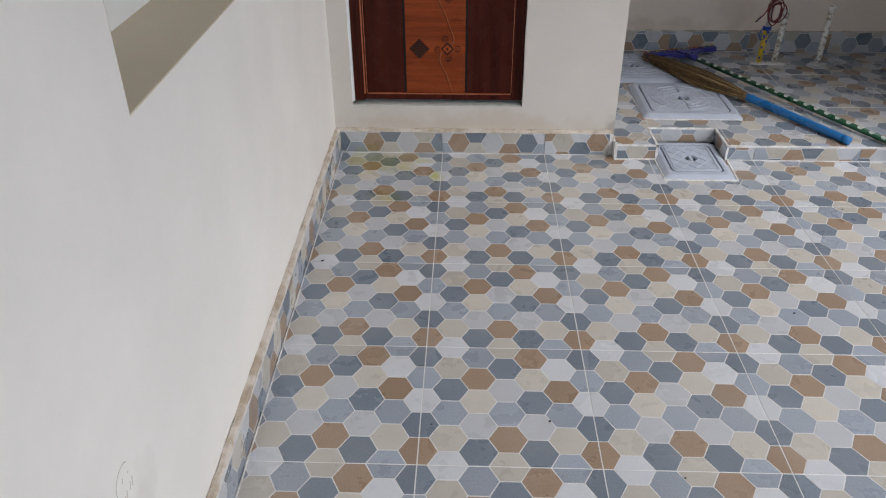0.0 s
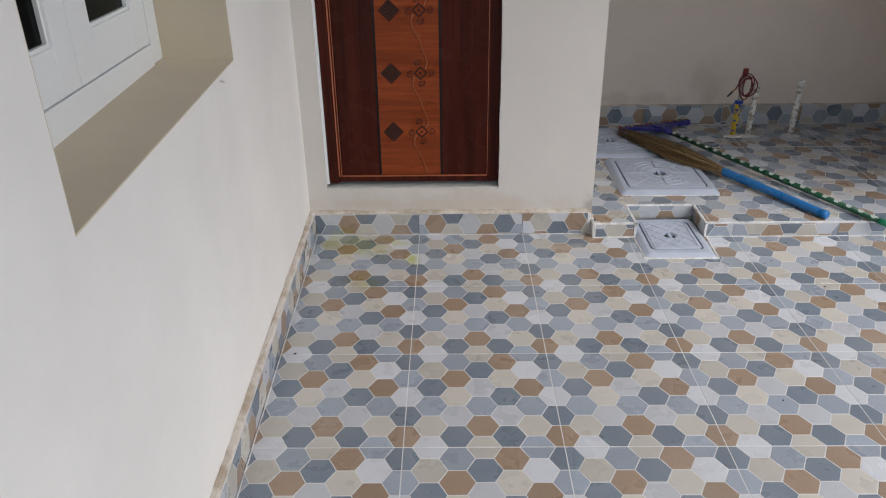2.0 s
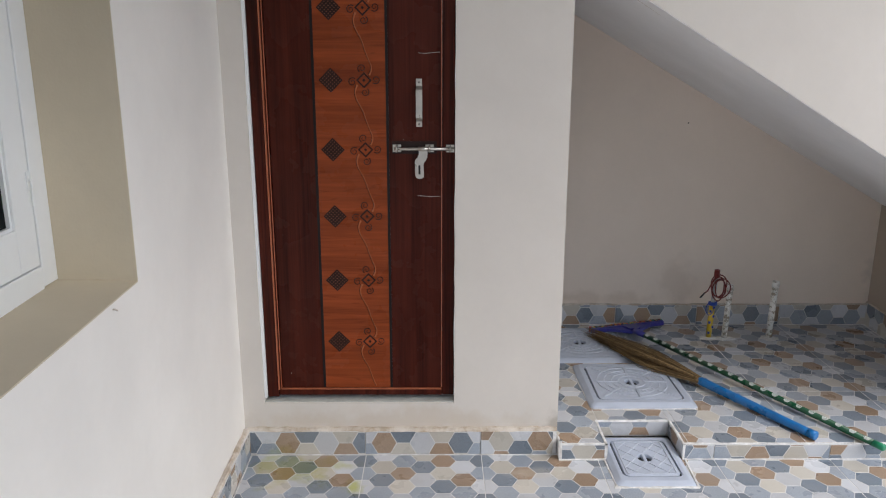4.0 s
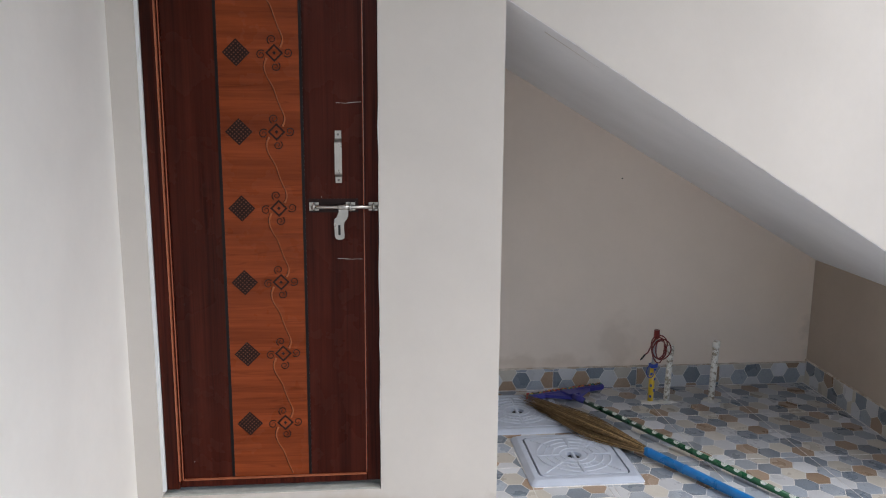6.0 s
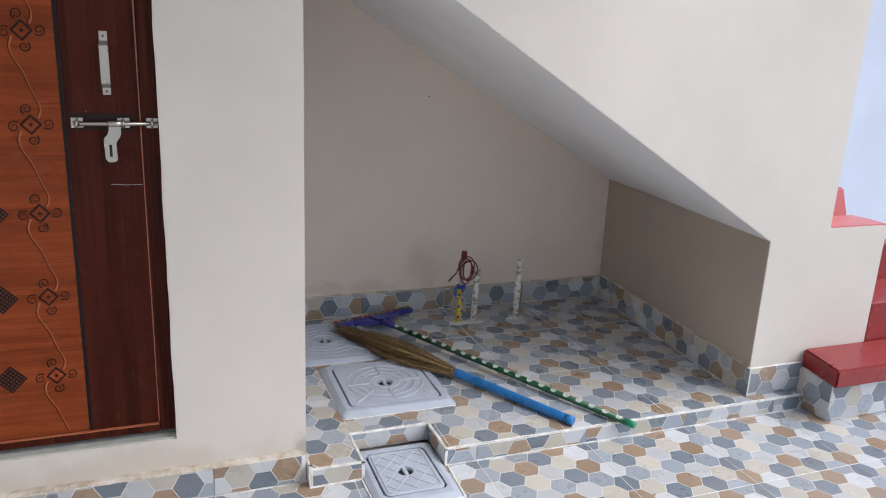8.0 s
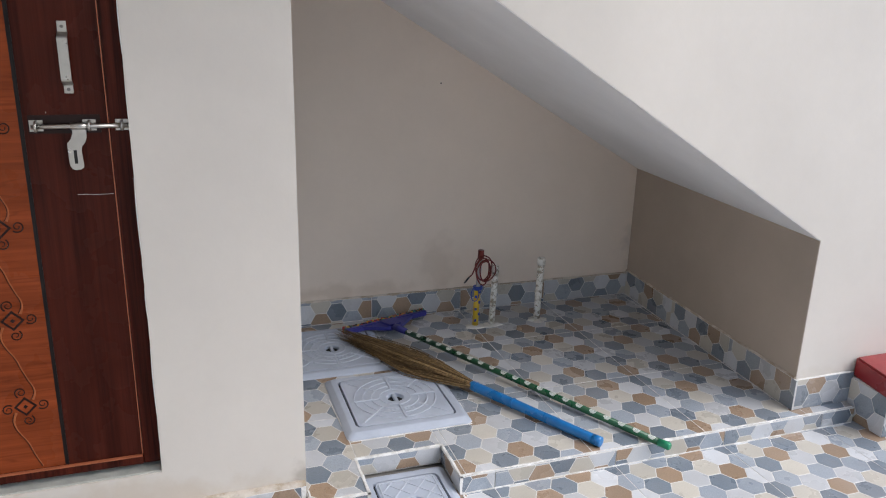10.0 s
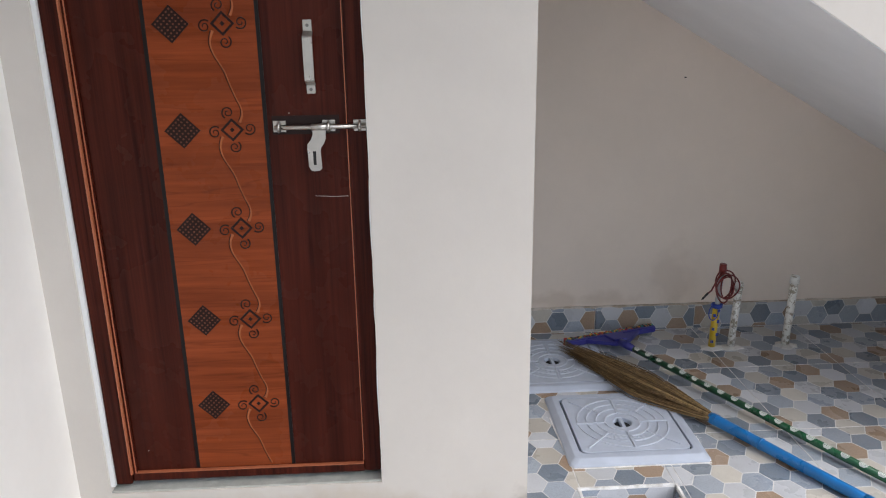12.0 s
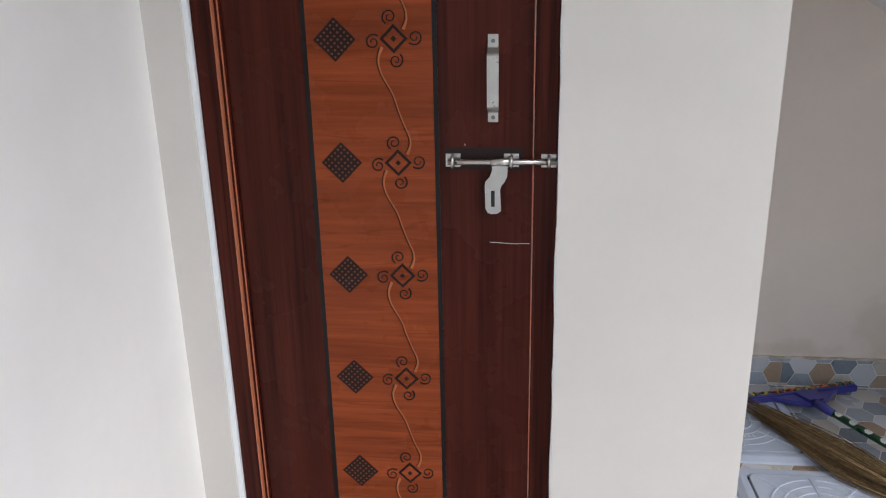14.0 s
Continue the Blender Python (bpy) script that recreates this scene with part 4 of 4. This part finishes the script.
def hexagons(u0, v0, w, h):
    """The mesh of a tile cut from the endless hexagon pattern: its corner at (u0, v0), w wide and h high."""
    key = (round(u0 % T, 4), round(v0 % T, 4), round(w, 4), round(h, 4))
    if key in MESHES:
        return MESHES[key]
    verts, faces, mats = [], [], []

    def solid(poly, z0, z1, mi, floor_too=False):
        n, b = len(poly), len(verts)
        verts.extend((x - u0, y - v0, z0) for x, y in poly)
        cx, cy = sum(p[0] for p in poly) / n, sum(p[1] for p in poly) / n
        k = 1.0 if mi == 5 else 0.975
        verts.extend((cx + (x - cx) * k - u0, cy + (y - cy) * k - v0, z1) for x, y in poly)
        faces.append(tuple(range(b + n, b + 2 * n)))
        mats.append(mi)
        for i in range(n):
            j = (i + 1) % n
            faces.append((b + i, b + j, b + n + j, b + n + i))
            mats.append(mi)
    g = 0.0009
    solid([(u0 + 1.5 * g, v0 + 1.3 * g), (u0 + w - 1.5 * g, v0 + 1.3 * g), (u0 + w - 1.5 * g, v0 + h - 1.3 * g), (u0 + 1.5 * g, v0 + h - 1.3 * g)], -0.008, -0.0006, 5)
    rx, ry, ins = PITCH * 2 / 3, HEXH / 2, 0.0012
    for c in range(math.floor(u0 / PITCH) - 1, math.ceil((u0 + w) / PITCH) + 2):
        for k in range(math.floor(-(v0 + h) / HEXH) - 1, math.ceil(-v0 / HEXH) + 2):
            cv = -(k + (0.5 if c % 2 == 0 else 0.0)) * HEXH
            cu = c * PITCH
            f = 1 - ins / ry
            poly = [(cu + rx * f, cv), (cu + rx * f / 2, cv + ry * f), (cu - rx * f / 2, cv + ry * f), (cu - rx * f, cv), (cu - rx * f / 2, cv - ry * f), (cu + rx * f / 2, cv - ry * f)]
            poly = clip(poly, u0 + 0.0015, u0 + w - 0.0015, v0 + 0.0013, v0 + h - 0.0013)
            if poly:
                solid(poly, -0.0008, 0.0, int(COLS[c % 6][k % 5]))
    me = bpy.data.meshes.new("tile")
    me.from_pydata(verts, [], faces)
    for m in M_TILE:
        me.materials.append(m)
    me.polygons.foreach_set("material_index", mats)
    me.update()
    MESHES[key] = me
    return me


def tile(parent, m, u0, v0, w, h, name="tile", turned=False):
    ob = new(name, hexagons(u0, v0, w, h))
    if turned:
        m = m @ Matrix.Translation((w, h, 0)) @ pose(0, 0, 0, 0, 0, 180)
    ob.parent = parent
    ob.matrix_world = m
    ob.matrix_parent_inverse = Matrix()
    ob.matrix_basis = parent.matrix_world.inverted() @ m
    return ob


FACE_LEFT_TALL = Matrix(((0, 0, -1, 0), (0, 1, 0, 0), (1, 0, 0, 0), (0, 0, 0, 1)))   # faces -x, the pattern on end
UPRIGHT = Matrix(((1, 0, 0, 0), (0, 0, -1, 0), (0, 1, 0, 0), (0, 0, 0, 1)))      # faces -y
FACE_RIGHT = Matrix(((0, 0, 1, 0), (1, 0, 0, 0), (0, 1, 0, 0), (0, 0, 0, 1)))    # faces +x
FACE_LEFT = Matrix(((0, 0, -1, 0), (-1, 0, 0, 0), (0, 1, 0, 0), (0, 0, 0, 1)))   # faces -x
at = Matrix.Translation

# porch floor
for i in range(9):
    for j in range(11):
        tile(floor, at((-0.13 + T * (i - 1), 3.03 - T * (j + 1), 0)), 0, -T, T, T)

# niche floor
JX, JY, SX, SY = 2.075, 3.965, 0.467, 0.485       # a crossing of joints, and the tiles' pitch here


def niche_tile(x0, x1, y0, y1):
    kx, ky = SX / T, SY / T
    tile(ledge, at((x0, y0, LEDGE_Z)) @ Matrix.Diagonal((kx, ky, 1, 1)), (x0 - JX) / kx, (y0 - JY) / ky, (x1 - x0) / kx, (y1 - y0) / ky)


J0, J1, J2, J3 = JX - 2 * SX, JX - SX, JX, JX + SX
NEAR = JY - SY
for x0, x1, y0, y1 in ((NICHE, N0, LEDGE_Y, NEAR), (N0, N1, NY, NEAR), (N1, J0, LEDGE_Y, NEAR), (J0, J1, LEDGE_Y, NEAR), (J1, J2, LEDGE_Y, NEAR), (J2, J3, LEDGE_Y, NEAR), (J3, 2.77, LEDGE_Y, FRONT)):
    niche_tile(x0, x1, y0, y1)
for x0, x1 in ((NICHE, J0), (J0, J1), (J1, J2), (J2, J3), (J3, CHEEK_B)):
    niche_tile(x0, x1, NEAR, JY)
    niche_tile(x0, x1, JY, BACK)

# risers of the ledge and lining of its cut-out
RH = LEDGE_Z - 0.004
for k, (x0, x1) in enumerate(((NICHE, N0), (N1, 1.241), (1.241, 1.698), (1.698, 2.155), (2.155, 2.612), (2.612, 2.77))):
    tile(ledge, at((x0, LEDGE_Y, 0)) @ UPRIGHT, 0.11 + x0, 0.05 + 0.13 * k, x1 - x0, RH, "riser_tile")
tile(ledge, at((N0, NY, 0)) @ UPRIGHT, 0.05, 0.10, N1 - N0, RH, "riser_tile")
tile(ledge, at((N0, LEDGE_Y, 0)) @ FACE_RIGHT, 0.2, 0.12, NY - LEDGE_Y, RH, "riser_tile")
tile(ledge, at((N1, NY, 0)) @ FACE_LEFT, 0.3, 0.22, NY - LEDGE_Y, RH, "riser_tile")
# white cement along the ledge's edges
rr = random.Random(5)


def smear(name, a, b, w, h, label, mat=None):
    """A strip of hand-laid cement from a to b, w wide and h high, uneven."""
    a, b = Vector(a), Vector(b)
    dv = b - a
    s = Vector((-dv.y, dv.x, 0)).normalized() if abs(dv.z) < 1e-4 else Vector((1, 0, 0))
    n = max(3, int(dv.length / 0.03))
    bm = bmesh.new()
    rows = []
    for i in range(n + 1):
        p = a + dv * (i / n)
        k, q, g = w * rr.uniform(0.6, 1.25), h * rr.uniform(0.5, 1.2), w * rr.uniform(0.6, 1.2)
        rows.append([bm.verts.new(p - s * g * 0.5 + Vector((0, 0, -0.004))), bm.verts.new(p - s * g * 0.3 + Vector((0, 0, q))), bm.verts.new(p + s * k * 0.3 + Vector((0, 0, q * 0.9))), bm.verts.new(p + s * k * 0.5 + Vector((0, 0, -0.004)))])
    for p, q in zip(rows, rows[1:]):
        for c in range(3):
            bm.faces.new((p[c], p[c + 1], q[c + 1], q[c]))
    bm.faces.new(rows[0])
    bm.faces.new(rows[-1])
    ob = part(name, bm, mat or M_WHITECEM)
    return tagged(ob, label, "cement", kind="structure")


Z = LEDGE_Z
for a, b, w in (((NICHE, JY, Z), (CHEEK_B, JY, Z), 0.0055), ((NICHE, NEAR, Z), (CHEEK_B, NEAR, Z), 0.0050), ((J1, LEDGE_Y, Z), (J1, BACK, Z), 0.0040), ((J2, LEDGE_Y, Z), (J2, BACK, Z), 0.0040)):
    smear("grout_line", a, b, w, 0.0006, "pale cement joint between the niche floor tiles")
LBL = "rough white cement bead along the tiled edge"
for a, b, w in (((NICHE, LEDGE_Y + 0.004, Z), (N0 - 0.004, LEDGE_Y + 0.004, Z), 0.016), ((N0 - 0.004, LEDGE_Y, Z), (N0 - 0.004, NY + 0.006, Z), 0.019), ((N0 - 0.006, NY + 0.005, Z), (N1 + 0.008, NY + 0.005, Z), 0.018),
                ((N1 + 0.004, NY + 0.006, Z), (N1 + 0.004, LEDGE_Y, Z), 0.019), ((N0 - 0.004, LEDGE_Y - 0.002, 0), (N0 - 0.004, LEDGE_Y - 0.002, Z), 0.016), ((N1 + 0.004, LEDGE_Y - 0.002, 0), (N1 + 0.004, LEDGE_Y - 0.002, Z), 0.016), ((NICHE + 0.005, LEDGE_Y - 0.003, 0), (NICHE + 0.005, LEDGE_Y - 0.003, Z + 0.02), 0.020), ((NICHE + 0.006, FRONT - 0.03, Z), (NICHE + 0.03, LEDGE_Y + 0.01, Z), 0.012), ((1.275, 3.31, Z), (1.283, 3.46, Z), 0.010), ((0.818, 3.31, Z), (0.806, 3.62, Z), 0.009), ((N1, LEDGE_Y + 0.006, Z), (2.76, LEDGE_Y + 0.006, Z), 0.015),
                ((NICHE, LEDGE_Y - 0.004, 0.001), (N0, LEDGE_Y - 0.004, 0.001), 0.018), ((N1, LEDGE_Y - 0.003, 0.001), (2.76, LEDGE_Y - 0.003, 0.001), 0.008),
                ((N0 - 0.01, LEDGE_Y - 0.01, 0.001), (N0 - 0.002, 2.80, 0.001), 0.016), ((0.805, 2.792, 0.001), (1.118, 2.790, 0.001), 0.020), ((1.117, 2.79, 0.001), (1.128, LEDGE_Y, 0.001), 0.016),
                ((0.82, 3.300, Z), (1.275, 3.300, Z), 0.010), ((NICHE + 0.006, LEDGE_Y + 0.005, Z), (NICHE + 0.006, FRONT, Z), 0.016)):
    smear("cement_bead", a, b, w * 0.7, 0.003, LBL)

# skirting of the front wall
SK = 0.100
skirt_front = structure("baseboard_front", box(bmesh.new(), -0.608, NICHE - 0.004, FRONT - 0.0178, FRONT, 0, SK + 0.002), M_WHITECEM, "hexagon-patterned tile skirting along the door wall", category="skirting")
for k, (x0, x1) in enumerate(((-0.590, -0.133), (-0.133, 0.324), (0.324, 0.612))):
    tile(skirt_front, at((x0, FRONT - 0.026, 0.001)) @ UPRIGHT, (0.074, -0.002, 0.0993)[k], (-0.233, -0.233, -0.177)[k], x1 - x0, SK, "skirting_tile", True)
smear("cement_fillet", (-0.60, FRONT - 0.010, SK + 0.004), (NICHE - 0.004, FRONT - 0.010, SK + 0.004), 0.034, 0.008, "rough tan cement on top of the skirting", M_CEMENT)
# skirting of the left wall
skirt_left = structure("baseboard_left", box(bmesh.new(), 0, 0.0158, -3.75, -0.026, 0, SK + 0.001), M_WHITECEM, "hexagon-patterned tile skirting along the side wall", LEFT, "skirting")
for k in range(8):
    tile(skirt_left, LEFT @ at((0.024, -0.026 - T * (k + 1), 0.001)) @ FACE_RIGHT, 0.12, (0.29, 0.04)[k % 2], T, SK, "skirting_tile")
p0, p1 = LEFT @ Vector((0.008, -0.02, SK + 0.003)), LEFT @ Vector((0.008, -3.7, SK + 0.003))
smear("cement_fillet", p0, p1, 0.024, 0.007, "rough tan cement on top of the skirting", M_CEMENT)
p0, p1 = LEFT @ Vector((0.028, -0.03, 0.0)), LEFT @ Vector((0.028, -3.7, 0.0))
smear("cement_bead", p0, p1, 0.006, 0.002, "thin white cement joint along the skirting")
smear("cement_bead", (-0.59, FRONT - 0.029, 0), (NICHE, FRONT - 0.029, 0), 0.007, 0.002, "thin white cement joint along the skirting")
# skirting in the niche
SB = 0.117
skirt_back = structure("baseboard_back", box(bmesh.new(), NICHE, CHEEK_B, BACK - 0.006, BACK, Z, Z + SB - 0.003), M_WHITECEM, "hexagon-patterned tile skirting in the niche", category="skirting")
for k, (x0, x1) in enumerate(((NICHE, 1.157), (1.157, 1.617), (1.617, 2.085), (2.085, CHEEK_B - 0.01))):
    tile(skirt_back, at((x0, BACK - 0.014, Z)) @ UPRIGHT, (0.361, 0.074, 0.30, 0.15)[k], (-0.245, -0.245, -0.10, -0.35)[k], x1 - x0, SB, "skirting_tile", True)
smear("cement_fillet", (NICHE, BACK - 0.006, Z + SB), (CHEEK_B, BACK - 0.006, Z + SB), 0.016, 0.005, "tan cement on top of the niche skirting", M_CEMENT)
smear("cement_bead", (NICHE, BACK - 0.017, Z), (CHEEK_B, BACK - 0.017, Z), 0.007, 0.002, "thin white cement joint along the skirting")
SC = 0.128
skirt_cheek = structure("baseboard_cheek", prism(bmesh.new(), [(CHEEK - 0.006, FRONT - 0.012), (CHEEK, FRONT - 0.012), (CHEEK_B, BACK - 0.014), (CHEEK_B - 0.006, BACK - 0.014)], "z", Z, Z + SC - 0.003), M_WHITECEM, "hexagon-patterned tile skirting on the low side wall", category="skirting")
TURN = Matrix.Rotation(-math.atan2(CHEEK_B - CHEEK, BACK - FRONT), 4, "Z")
run = math.hypot(BACK - 0.014 - FRONT + 0.018, CHEEK_B - CHEEK)
got = 0.0
for k in range(3):
    w = min(T, run - got)
    tile(skirt_cheek, at((CHEEK_B - 0.014, BACK - 0.014, Z)) @ TURN @ at((0, -got - w, 0)) @ FACE_LEFT_TALL, (0.05, 0.205, 0.28)[k], (0.1, 0.3, 0.2)[k], SC, w, "skirting_tile")
    got += w
smear("cement_fillet", (CHEEK - 0.005, FRONT, Z + SC), (CHEEK_B - 0.005, BACK, Z + SC), 0.014, 0.005, "tan cement on top of the niche skirting", M_CEMENT)
smear("cement_bead", (CHEEK - 0.017, FRONT, Z), (CHEEK_B - 0.017, BACK, Z), 0.007, 0.002, "thin white cement joint along the skirting")
skirt_stair = structure("baseboard_stair", box(bmesh.new(), CHEEK - 0.012, 2.79, FRONT - 0.008, FRONT, Z, Z + SC - 0.003), M_WHITECEM, "hexagon-patterned tile skirting below the stair wall", category="skirting")
tile(skirt_stair, at((CHEEK - 0.014, FRONT - 0.016, Z)) @ UPRIGHT, 0.28, 0.17, 2.79 - CHEEK + 0.014, SC, "skirting_tile")
# tiles on the stair base
tile(stairs, at((2.777, 3.044, 0.0)) @ FACE_LEFT, 0.15, 0.10, 3.044 - 2.867, 0.168, "facing_tile")
tile(stairs, at((2.777, 2.867, 0.0)) @ UPRIGHT, 0.02, 0.13, 0.42, 0.168, "facing_tile")
tile(stairs, at((3.197, 2.867, 0.0)) @ UPRIGHT, 0.44, 0.13, 0.38, 0.168, "facing_tile")
